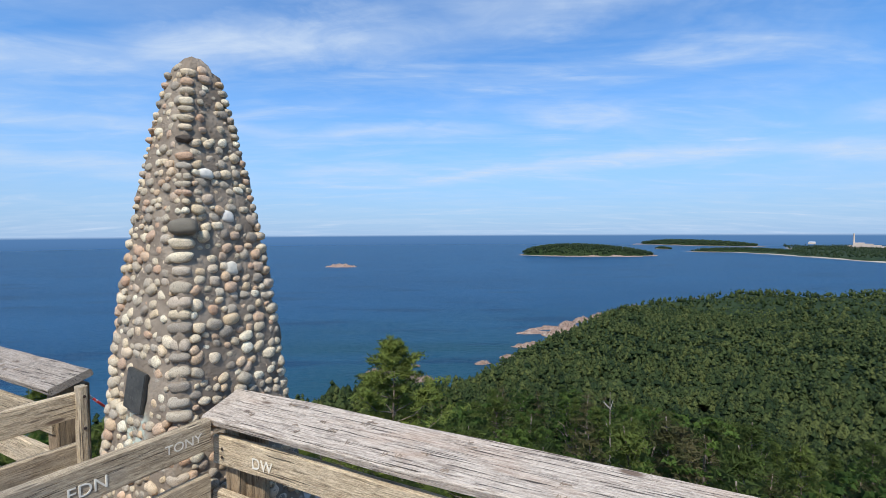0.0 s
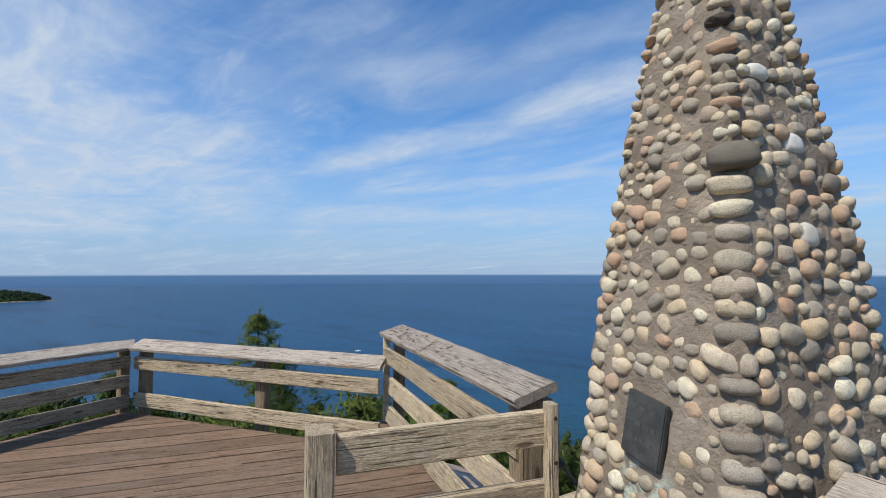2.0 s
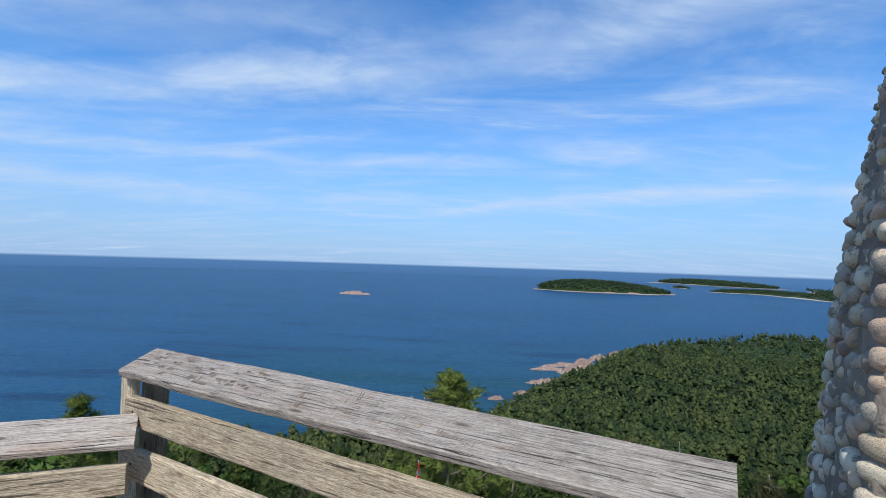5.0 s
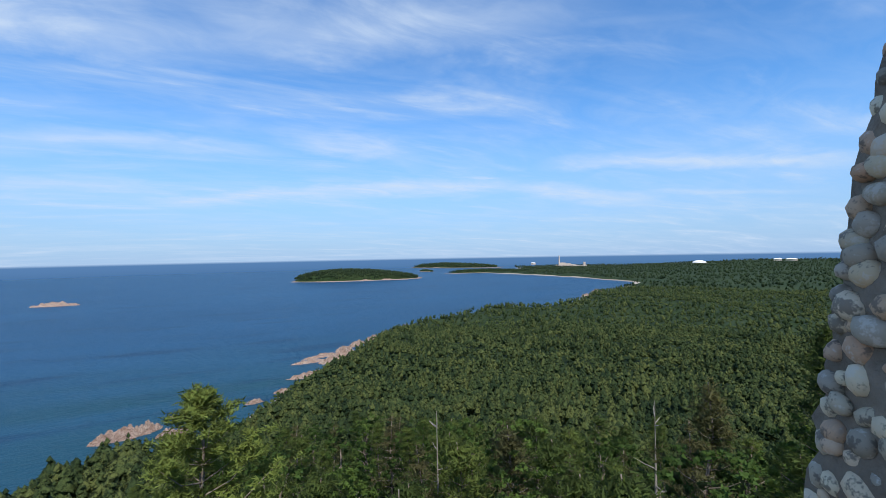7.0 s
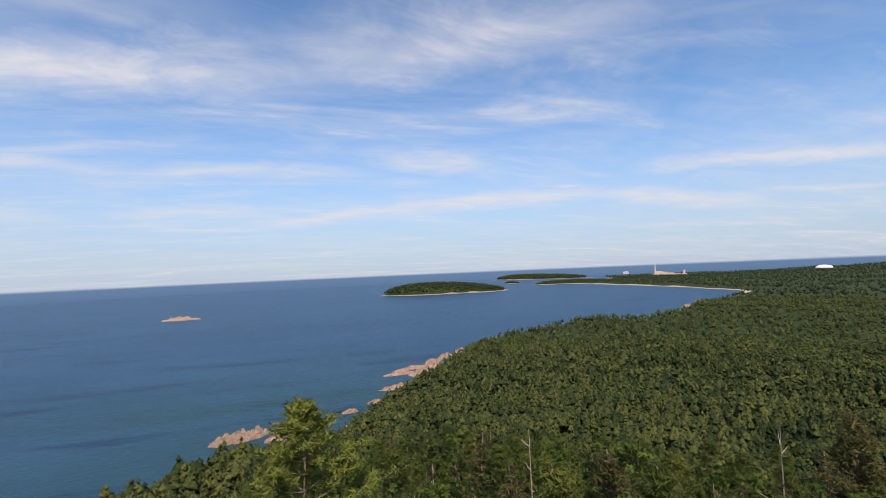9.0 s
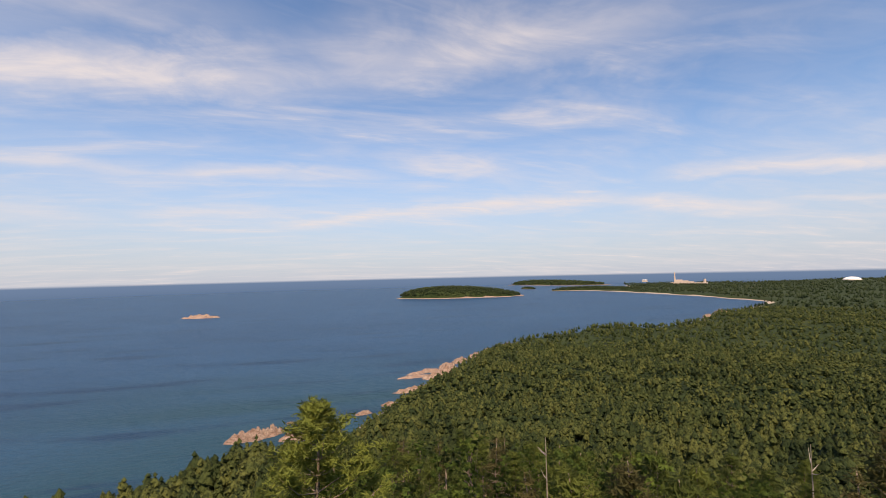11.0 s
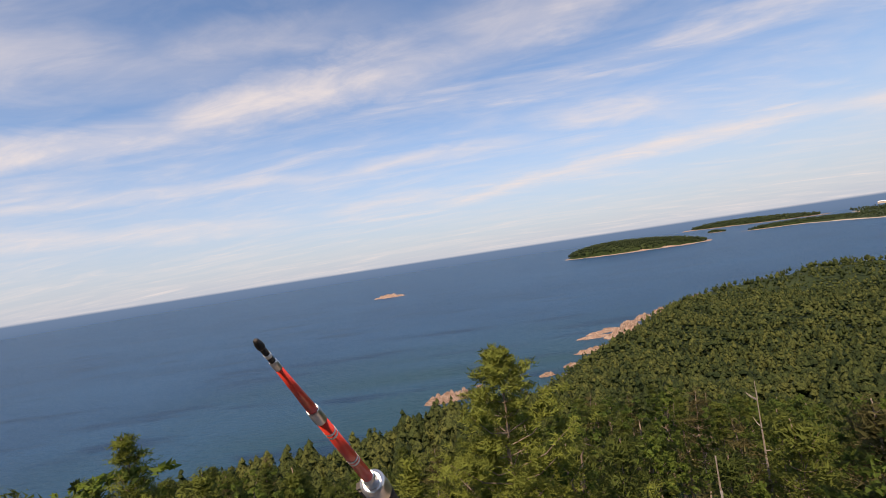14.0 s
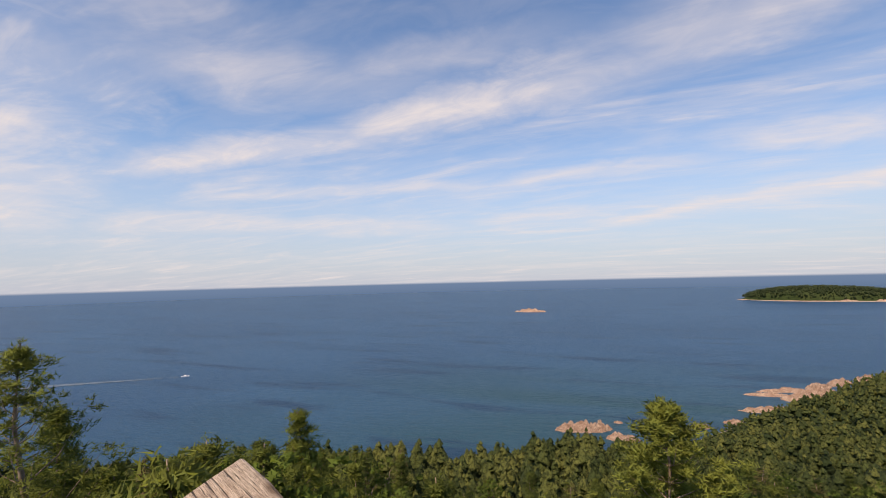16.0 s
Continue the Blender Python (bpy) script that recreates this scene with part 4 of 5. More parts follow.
def tufts(centres, size, count, rng, flat=0.55, up=0.35, shape=0.32, hearts=None):
    """Small pointed leaves or needle sprays round each centre, as triangles, and the way each faces out of its clump."""
    c = np.repeat(np.asarray(centres, float), count, 0)
    s = np.repeat(np.broadcast_to(np.asarray(size, float), (len(centres),)), count)[:, None]
    d = rng.normal(size=c.shape)
    d[:, 2] = d[:, 2] * flat + up
    d = unit(d)
    side = unit(np.cross(d, rng.normal(size=c.shape)))
    base = c + rng.normal(size=c.shape) * s * np.array([0.45, 0.45, 0.28])
    ln = s * rng.uniform(0.6, 1.15, (len(c), 1))
    tri = np.stack([base + side * ln * shape, base - side * ln * shape, base + d * ln], 1)
    heart = c if hearts is None else np.repeat(np.asarray(hearts, float), count, 0)
    way = unit(unit(base + d * ln * 0.5 - heart) + 0.55 * d + np.array([0, 0, 0.35]))
    return tri.reshape(-1, 3), np.arange(len(tri) * 3).reshape(-1, 3), np.repeat(way, 3, 0)


def pine_parts(height, seed, spread=0.24, gap=0.55, tuft=0.30, per=9, sparse=0.0, crown_from=0.25, rise=0.0):
    """Trunk and crown of a ragged white pine: whorls of level limbs with upturned needle sprays."""
    rnd, rng = random.Random(seed), np.random.RandomState(seed)
    lean = [Vector((rnd.uniform(-0.02, 0.02) * height, rnd.uniform(-0.02, 0.02) * height, 0)) for _ in range(4)]
    line = [Vector((0, 0, 0)) + lean[i % 4] * (i / 6) + Vector((0, 0, height * i / 6)) for i in range(7)]
    rad = [0.016 * height * (1 - 0.93 * i / 6) + 0.01 for i in range(7)]
    limbs, spots, sizes, hearts = [tube(line, rad, 7)], [], [], []
    z = height * crown_from
    while z < height * 0.985:
        f = (z / height - crown_from) / (1 - crown_from)
        reach = height * spread * (1 - f) ** 0.95 * rnd.uniform(0.65, 1.15) + 0.10
        k = rnd.randint(3, 5)
        turn = rnd.uniform(0, 6.28)
        at = line[min(5, int(z / height * 6))].lerp(line[min(6, int(z / height * 6) + 1)], z / height * 6 % 1)
        for i in range(k):
            a = turn + 6.28 * i / k + rnd.uniform(-0.4, 0.4)
            ln = reach * rnd.uniform(0.55, 1.15)
            lift_by = rnd.uniform(0.05, 0.32) + 0.5 * f + rise
            pts = [at, at + Vector((math.cos(a) * ln * 0.5, math.sin(a) * ln * 0.5, ln * lift_by * 0.3)), at + Vector((math.cos(a) * ln, math.sin(a) * ln, ln * lift_by))]
            limbs.append(tube(pts, [0.012 * ln + 0.012, 0.008 * ln + 0.008, 0.004], 4))
            if rnd.random() < sparse:
                continue
            pads = max(2, int(ln / 0.62))
            for j in range(pads):
                g = 0.42 + 0.60 * (j + 0.4 + 0.4 * rnd.random()) / pads
                heart = pts[0].lerp(pts[2], g) + Vector((rnd.gauss(0, 0.07) * ln, rnd.gauss(0, 0.07) * ln, 0.03 * ln))
                wide = 0.10 * ln + 0.13
                for _ in range(4):
                    spots.append(tuple(heart + Vector((rnd.gauss(0, wide), rnd.gauss(0, wide), rnd.gauss(0.04, wide * 0.35)))))
                    hearts.append(tuple(heart - Vector((0, 0, wide * 0.6))))
                    sizes.append(tuft * rnd.uniform(0.8, 1.3))
        z += gap * 1.25 * rnd.uniform(0.7, 1.2) * (0.6 + 0.4 * (1 - f))
    spots.append(tuple(line[6] + Vector((0, 0, 0.1))))
    sizes.append(tuft)
    hearts.append(tuple(line[6] - Vector((0, 0, 0.3))))
    return join(limbs), tufts(spots, sizes, per, rng, 0.6, 0.45, 0.115, hearts)


def broad_parts(height, seed, leaf=0.17, clumps=130, per=22):
    """Trunk and crown of a broad-leaved tree: forking limbs and lumpy masses of leaves."""
    rnd, rng = random.Random(seed), np.random.RandomState(seed)
    limbs = [tube([Vector((0, 0, 0)), Vector((0.1, 0, height * 0.4)), Vector((0.05, 0.1, height * 0.75))], [0.018 * height, 0.012 * height, 0.004 * height], 7)]
    lobes = []
    for i in range(11):
        a, z = rnd.uniform(0, 6.28), height * rnd.uniform(0.42, 0.88)
        r = height * 0.24 * rnd.uniform(0.3, 1.1) * (1.25 - z / height * 0.8)
        c = Vector((math.cos(a) * r, math.sin(a) * r, z))
        lobes.append((c, height * rnd.uniform(0.10, 0.17)))
        limbs.append(tube([Vector((0.08, 0, z * 0.6)), c * 0.55 + Vector((0, 0, z * 0.40)), c], [0.008 * height, 0.005 * height, 0.01], 5))
    lobes.append((Vector((0.05, 0.1, height * 0.90)), height * 0.12))
    spots, hearts = [], []
    for _ in range(clumps):
        c, r = rnd.choice(lobes)
        d = Vector((rnd.gauss(0, 1), rnd.gauss(0, 1), rnd.gauss(0.25, 0.9))).normalized()
        spots.append(tuple(c + d * r * rnd.uniform(0.6, 1.08)))
        hearts.append(tuple(c))
    return join(limbs), tufts(spots, leaf * 1.6, per, rng, 0.9, 0.1, 0.36, hearts)


def tree(name, made, trunk_mat, leaf_mat, label, category, x=0.0, y=0.0, z=0.0, turn=0.0, scale=1.0, group=""):
    (tv, tf), (cv, ct, cw) = made
    e = empty(name, x, y, z, label, category, group)
    e.matrix_basis = pose(x, y, z, 0, 0, turn) @ Matrix.Scale(scale, 4)
    me = bpy.data.meshes.new("trunk")
    me.from_pydata([tuple(v) for v in tv], [], tf)
    me.materials.append(trunk_mat)
    me.shade_smooth()
    under(new("trunk", me), e, base_of(e))
    under(new("crown", clumped(soup("crown", cv, ct, leaf_mat), np.zeros(len(cv)), cw)), e, base_of(e))
    return e


def ground_at(x, y):
    return float(land(np.array([x]), np.array([y]))[0])


def stand(kind_seed, x, y, top, label, mat=NEEDLES, spread=0.24, sparse=0.0, gap=0.55, tuft=0.34, per=12, crown_from=0.25, rise=0.0):
    """A single pine whose tip is at height top."""
    z = ground_at(x, y) - 0.3
    h = top - z
    return tree("pine_tree", pine_parts(h, kind_seed, spread, gap, tuft, per, sparse, crown_from, rise), BARK, mat, label, "pine tree", x, y, z)


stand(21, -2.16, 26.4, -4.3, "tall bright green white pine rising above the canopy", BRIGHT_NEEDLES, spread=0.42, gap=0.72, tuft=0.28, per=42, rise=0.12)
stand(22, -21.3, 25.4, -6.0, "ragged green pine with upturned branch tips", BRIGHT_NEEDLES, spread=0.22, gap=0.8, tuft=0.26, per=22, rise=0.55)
stand(23, -28.4, 15.2, -0.9, "dark green pine standing above the deck railing", spread=0.26, gap=1.0, tuft=0.26, per=22, rise=0.5)
stand(24, 27.0, 14.5, -2.4, "tall dark pine with ragged crown", spread=0.20, sparse=0.15)
stand(25, 20.0, 17.0, -5.0, "half-bare pine with pale dead limbs", BROWNED, 0.22, 0.45, 0.6)
stand(26, 11.5, 21.5, -6.9, "thin browned pine with bare upper limbs", BROWNED, 0.20, 0.5, 0.6)
stand(27, 14.5, 26.0, -9.5, "thin browned pine among green trees", BROWNED, 0.22, 0.4, 0.6)
stand(28, -12.4, 24.6, -8.2, "narrow green spruce-like pine", spread=0.15)
stand(29, -33.5, 19.5, -5.2, "dark green pine below the deck", spread=0.22)
stand(30, -30.0, 8.0, -4.0, "dark spindly pine seen between the rail boards", spread=0.16, sparse=0.3)
stand(31, -29.0, 5.0, -4.6, "dark spindly pine seen between the rail boards", spread=0.15, sparse=0.3)
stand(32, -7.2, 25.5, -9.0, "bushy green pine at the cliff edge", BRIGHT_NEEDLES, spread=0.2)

# repeated trees: a few kinds, then copies
PINE_LABEL, BROAD_LABEL = "green pine of the slope below the summit", "leafy green broad-leaved tree of the slope"
kinds = [
    tree("pine_tree", pine_parts(11, 41, 0.23, 0.76, 0.27, 13), BARK, NEEDLES, PINE_LABEL, "pine tree", group="slope trees"),
    tree("pine_tree", pine_parts(12, 42, 0.19, 0.76, 0.27, 13), BARK, NEEDLES, PINE_LABEL, "pine tree", group="slope trees"),
    tree("pine_tree", pine_parts(9, 43, 0.27, 0.72, 0.26, 15, rise=0.25), BARK, NEEDLES, PINE_LABEL, "pine tree", group="slope trees"),
    tree("pine_tree", pine_parts(11, 44, 0.24, 0.72, 0.30, 11, 0.35), BARK, BROWNED, "thin browned pine of the slope", "pine tree", group="slope trees"),
    tree("broadleaf_tree", broad_parts(9, 45, 0.090, 190, 32), BARK, LEAVES, BROAD_LABEL, "tree", group="slope trees"),
    tree("broadleaf_tree", broad_parts(8, 46, 0.090, 180, 32), BARK, LEAVES, BROAD_LABEL, "tree", group="slope trees"),
]
tall = [11, 12, 9, 11, 9, 8]


def canopy_limit(r, yaw):
    """The height that tree tops keep below, so that the lake shows over them."""
    dep = np.interp(r, [8, 14, 26, 50, 100, 220], [29, 25.5, 22.5, 20.5, 18.5, 15.5])
    dep = dep - np.interp(yaw, [-75, -40, -8, 4, 20, 30, 45, 60, 90], [7.0, 3.0, 0.5, -2.2, -2.4, 0.5, 6.5, 10.0, 9.5])
    return 1.5 - r * math.tan(radians(float(dep)))


def plant_slope():
    rnd = random.Random(17)
    placed, first = [], set()
    tries = 0
    while len(placed) < 270 and tries < 9000:
        tries += 1
        yaw = rnd.uniform(-82, 96) if rnd.random() < 0.7 else rnd.uniform(28, 78)
        r = 12 + 82 * rnd.random() ** 1.15
        x, y = -2.0 - r * math.sin(radians(yaw)), 2.5 + r * math.cos(radians(yaw))
        room = 2.1 + 0.035 * r
        if any((x - a) ** 2 + (y - b2) ** 2 < room * room for a, b2 in placed):
            continue
        z = ground_at(x, y)
        h = canopy_limit(r, yaw) - z + rnd.uniform(-3.0, 0.9)
        if h < 2.2 or z < SEA + 3 or y < 1.0:
            continue
        h = min(h, 15)
        k = rnd.choices(range(6), (3, 3, 3, 1.3, 1.6, 1.6))[0] if r > 16 else rnd.choices(range(6), (2, 2, 3, 0.3, 1.2, 1.2))[0]
        placed.append((x, y))
        m = pose(x, y, z - 0.2, 0, 0, rnd.uniform(0, 360))
        s = h / tall[k]
        if k in first:
            ob = copy_thing(kinds[k], m)
        else:
            ob = kinds[k]
            first.add(k)
        ob.matrix_basis = m @ Matrix.Scale(s, 4)
    for i, ob in enumerate(kinds):
        if i not in first:
            ob.matrix_basis = pose(60 + 4 * i, 60, ground_at(60 + 4 * i, 60))


plant_slope()


# ---- woods too many to count ----
def far_trees(pts, heights, rng, kind, lobes, leaves, slim=1.0):
    """Crowns of several lobes, each a rounded mass of leaf sprays: stacked pads for conifers, a heaped dome for broad-leaved trees."""
    n = len(pts)
    k = np.arange(lobes)[None] + rng.uniform(0.1, 0.9, (n, lobes))
    a = k * 2.4 + rng.uniform(0, 6.28, (n, 1))
    if kind == "fir":
        f = k / lobes
        r, z = 0.13 * (1 - f) ** 0.9, 0.16 + 0.70 * f
        big, flat = (0.165 * (1 - f) + 0.062), 1.30
    else:
        th = np.arccos(1 - 1.35 * k / lobes)
        r, z = 0.23 * np.sin(th), 0.60 + 0.20 * np.cos(th)
        big, flat = np.full((n, lobes), 0.19), 0.95
    grow = rng.uniform(0.8, 1.35, (n, 1)) * slim
    r, big = r * grow * rng.uniform(0.7, 1.25, (n, lobes)), big * grow * rng.uniform(0.8, 1.25, (n, lobes))
    heart = np.stack([np.cos(a) * r, np.sin(a) * r, z], -1)[:, :, None, :]
    d = rng.normal(size=(n, lobes, leaves, 3))
    d[..., 2] = np.abs(d[..., 2]) * 0.9 - 0.25
    d = unit(d)
    c = heart + d * (big[:, :, None] * rng.uniform(0.72, 1.05, (n, lobes, leaves)))[..., None] * np.array([1, 1, flat])
    axis = unit(heart - np.array([0, 0, 0.45]))
    way = unit(d + 0.45 * axis + 0.18 * rng.normal(size=d.shape))
    nrm = unit(way + 0.45 * rng.normal(size=d.shape))
    t = unit(np.cross(nrm, rng.normal(size=d.shape)))
    b2 = np.cross(nrm, t)
    size = (big[:, :, None] * rng.uniform(0.18, 0.36, (n, lobes, leaves)))[..., None]
    tri = np.stack([c + t * size, c - t * size * 0.75 + b2 * size * 0.6, c - t * size * 0.45 - b2 * size * 0.8], 3)
    way = np.broadcast_to(way[:, :, :, None, :], tri.shape)
    tri, way = tri.reshape(n, -1, 3), way.reshape(n, -1, 3)
    # the solid heart of each lobe: a ragged double pyramid
    turn = np.arange(5) * 1.2566 + rng.uniform(0, 6.28, (n, lobes, 1))
    low = rng.uniform(-0.35, 0.25, (n, lobes, 5))
    wide = rng.uniform(0.80, 1.12, (n, lobes, 5))
    belt = np.stack([np.cos(turn) * wide, np.sin(turn) * wide, low], -1)
    tip = np.zeros((n, lobes, 1, 3))
    tip[..., 2] = rng.uniform(0.95, 1.45, (n, lobes, 1)) if kind == "fir" else rng.uniform(0.8, 1.05, (n, lobes, 1))
    foot = np.zeros((n, lobes, 1, 3))
    foot[..., 2] = -0.7
    nxt = np.roll(belt, -1, 2)
    body = np.concatenate([np.stack([belt, nxt, np.broadcast_to(tip, belt.shape)], 3), np.stack([nxt, belt, np.broadcast_to(foot, belt.shape)], 3)], 2)
    facing = unit(unit(body) + 0.45 * axis[..., None, :]).reshape(n, -1, 3)
    body = heart[..., None, :] + body * (big * 0.92)[:, :, None, None, None] * np.array([1, 1, flat])
    tri, way = np.concatenate([tri, body.reshape(n, -1, 3)], 1), np.concatenate([way, facing], 1)
    tri = tri * heights[:, None, None] + pts[:, None, :]
    tone = np.broadcast_to(rng.uniform(0, 1, (n, 1)), tri.shape[:-1])
    return tri.reshape(-1, 3), tone.reshape(-1), way.reshape(-1, 3)


def scatter(r0, r1, step, rng, yaw0=-80, yaw1=95):
    """Jittered places on land, about step metres apart."""
    out = []
    r = r0
    while r < r1:
        n = max(1, int(radians(yaw1 - yaw0) * r / step))
        yaw = radians(yaw0) + (np.arange(n) + rng.uniform(0, 1, n)) / n * radians(yaw1 - yaw0)
        rr = r + rng.uniform(-0.5, 0.5, n) * step
        out.append(np.stack([-2 - rr * np.sin(yaw), 2.5 + rr * np.cos(yaw)], 1))
        r += step
    p = np.concatenate(out)
    z = land(p[:, 0], p[:, 1])
    d = inside_distance(p[:, 0], p[:, 1], SHORE)
    keep = (z > SEA + 2.5) & (d > 19) & (rng.uniform(0, 1, len(z)) > 0.12)
    return np.column_stack([p, z])[keep]


def build_woods(name, bands, mat, label, seed):
    rng = np.random.RandomState(seed)
    vs, tones, ways = [], [], []
    for r0, r1, step, tall2, lobes, leaves, slim in bands:
        p = scatter(r0, r1, step, rng)
        h = rng.uniform(*tall2, len(p))
        drift = ripple(p[:, 0], p[:, 1], 160, 21) + rng.normal(size=len(p)) * 0.55
        for kind, pick in (("fir", drift > -0.35), ("broad", drift <= -0.35)):
            if pick.sum() == 0:
                continue
            k = h[pick] * (0.75 if kind != "fir" else 1.0)
            v, t, w = far_trees(p[pick] - np.array([0, 0, 1.5]), k, rng, kind, lobes, leaves, slim)
            vs.append(v)
            tones.append(t)
            ways.append(w)
    v = np.concatenate(vs)
    me = clumped(soup(name, v, np.arange(len(v)).reshape(-1, 3), mat), np.concatenate(tones), np.concatenate(ways))
    tagged(new(name, me), label, "forest", kind="stuff")


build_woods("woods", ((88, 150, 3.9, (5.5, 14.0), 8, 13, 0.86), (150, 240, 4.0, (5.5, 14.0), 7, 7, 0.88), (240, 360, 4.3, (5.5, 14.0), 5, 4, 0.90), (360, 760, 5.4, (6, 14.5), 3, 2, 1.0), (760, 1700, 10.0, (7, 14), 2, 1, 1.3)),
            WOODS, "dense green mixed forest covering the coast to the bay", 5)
build_woods("far_woods", ((1700, 4800, 30.0, (13, 22), 2, 1, 1.3),), HAZED_WOODS, "dark green forest of the far shore", 6)


# dead trees that stand out pale
def snag(x, y, top, seed, label):
    rnd = random.Random(seed)
    z = ground_at(x, y) - 0.2
    h = top - z
    parts = [tube([Vector((0, 0, 0)), Vector((0.05, 0.1, h * 0.6)), Vector((0.0, 0.0, h))], [0.13, 0.09, 0.02], 6)]
    for i in range(9):
        zz, a, ln = h * rnd.uniform(0.55, 0.95), rnd.uniform(0, 6.28), rnd.uniform(0.4, 1.5)
        p = Vector((0.03, 0.05, zz))
        parts.append(tube([p, p + Vector((math.cos(a) * ln * 0.5, math.sin(a) * ln * 0.5, 0.1)), p + Vector((math.cos(a) * ln, math.sin(a) * ln, rnd.uniform(0.1, 0.5)))], [0.04, 0.025, 0.006], 5))
    v, f = join(parts)
    e = empty("dead_tree", x, y, z, label, "dead tree")
    me = bpy.data.meshes.new("trunk")
    me.from_pydata([tuple(p) for p in v], [], f)
    me.materials.append(DEAD)
    under(new("trunk", me), e, base_of(e))


snag(3.2, 16.0, -5.6, 61, "bare bleached trunk with crooked branches")
snag(12.0, 31.0, -9.0, 62, "thin pale dead trunk among green trees")
snag(22.5, 22.0, -7.6, 63, "bare grey trunk with broken branches")


# ---- shore rocks and islands ----
def rock_mound(name, x, y, length, wide, high, turn, seed, mat, label, category="rock", base=SEA, res=34, tiers=0.0):
    """A low broken rock: a mound cut by steps and cracks, dipping under the water."""
    n, vs = res, []
    for i in range(n + 1):
        for j in range(n + 1):
            u, v = i / n * 2 - 1, j / n * 2 - 1
            ru = math.sqrt(u * u + v * v)
            q = noise.noise(Vector((u * 2.2, v * 2.2, seed)))
            q2 = 0.8 * noise.noise(Vector((u * 5, v * 6, seed + 9))) - 1.1 * (max(0.0, 0.16 - abs(noise.noise(Vector((u * 5 + v * 2, v * 3, seed + 3))))) / 0.16) * 0.5
            e = max(0.0, 1 - (ru * (1 + 0.32 * q)) ** 2)
            hgt = e ** 0.6 * (0.72 + 0.55 * q + 0.55 * q2)
            if tiers:
                hgt = math.floor(hgt * tiers) / tiers * 0.6 + hgt * 0.4
            vs.append((u * length / 2, v * wide / 2, hgt * high - 0.12 * high if e > 0 else -0.35 * high))
    fs = [(i * (n + 1) + j, (i + 1) * (n + 1) + j, (i + 1) * (n + 1) + j + 1, i * (n + 1) + j + 1) for i in range(n) for j in range(n)]
    ob = link_mesh(name, vs, fs, mat)
    ob.matrix_basis = pose(x, y, base, 0, 0, turn)
    return tagged(ob, label, category) if label else ob


SHORE_LABEL = "broken pink granite ledge washed by the lake"
for i, (x, y, ln, wd, hi, turn) in enumerate((
    (-56, 421, 44, 15, 10, 14), (-41, 428, 26, 14, 9, 25), (-21, 409, 27, 15, 8, 4), (-25, 360, 26, 14, 8, 42), (-26, 453, 9, 5, 2.5, 0),
    (40, 460, 17, 8, 5, 10), (68, 481, 20, 9, 5, -5), (105, 530, 54, 15, 7, 4), (124, 520, 34, 16, 8, 30), (112, 503, 24, 10, 5, 5),
    (118, 600, 50, 14, 4, 8), (146, 592, 46, 20, 8, 25), (138, 625, 60, 16, 5, 20), (168, 620, 50, 26, 10, 45), (176, 652, 44, 20, 8, 50),
    (205, 682, 44, 18, 8, 48), (240, 715, 40, 16, 7, 42), (278, 749, 44, 18, 7, 42), (330, 795, 40, 16, 7, 40), (470, 858, 40, 16, 8, 0),
    (640, 895, 30, 14, 9, 10), (998, 1012, 60, 26, 9, 40), (1020, 1040, 80, 30, 12, 42), (1160, 1135, 90, 34, 10, 30))):
    tagged(rock_mound("shore_rock", x, y, ln, wd, hi, turn, i * 3.7, ROCK, SHORE_LABEL, tiers=5), group="shore rocks")
tagged(rock_mound("islet", -392, 1782, 135, 60, 15, -8, 77.0, ROCK, "small bare pale rock islet in open water", tiers=5), group="")
for i, (x, y, ln, wd, hi) in enumerate(((0.55, 3.05, 1.5, 1.1, 0.75), (1.35, 2.75, 1.3, 0.9, 0.6), (-0.2, 3.5, 1.2, 0.9, 0.55))):
    tagged(rock_mound("summit_rock", x, y, ln, wd, hi, -28 + 9 * i, 31 + i * 5.1, LEDGE, "rounded tan summit rock behind the railing", base=-0.62, res=22), group="summit rocks")


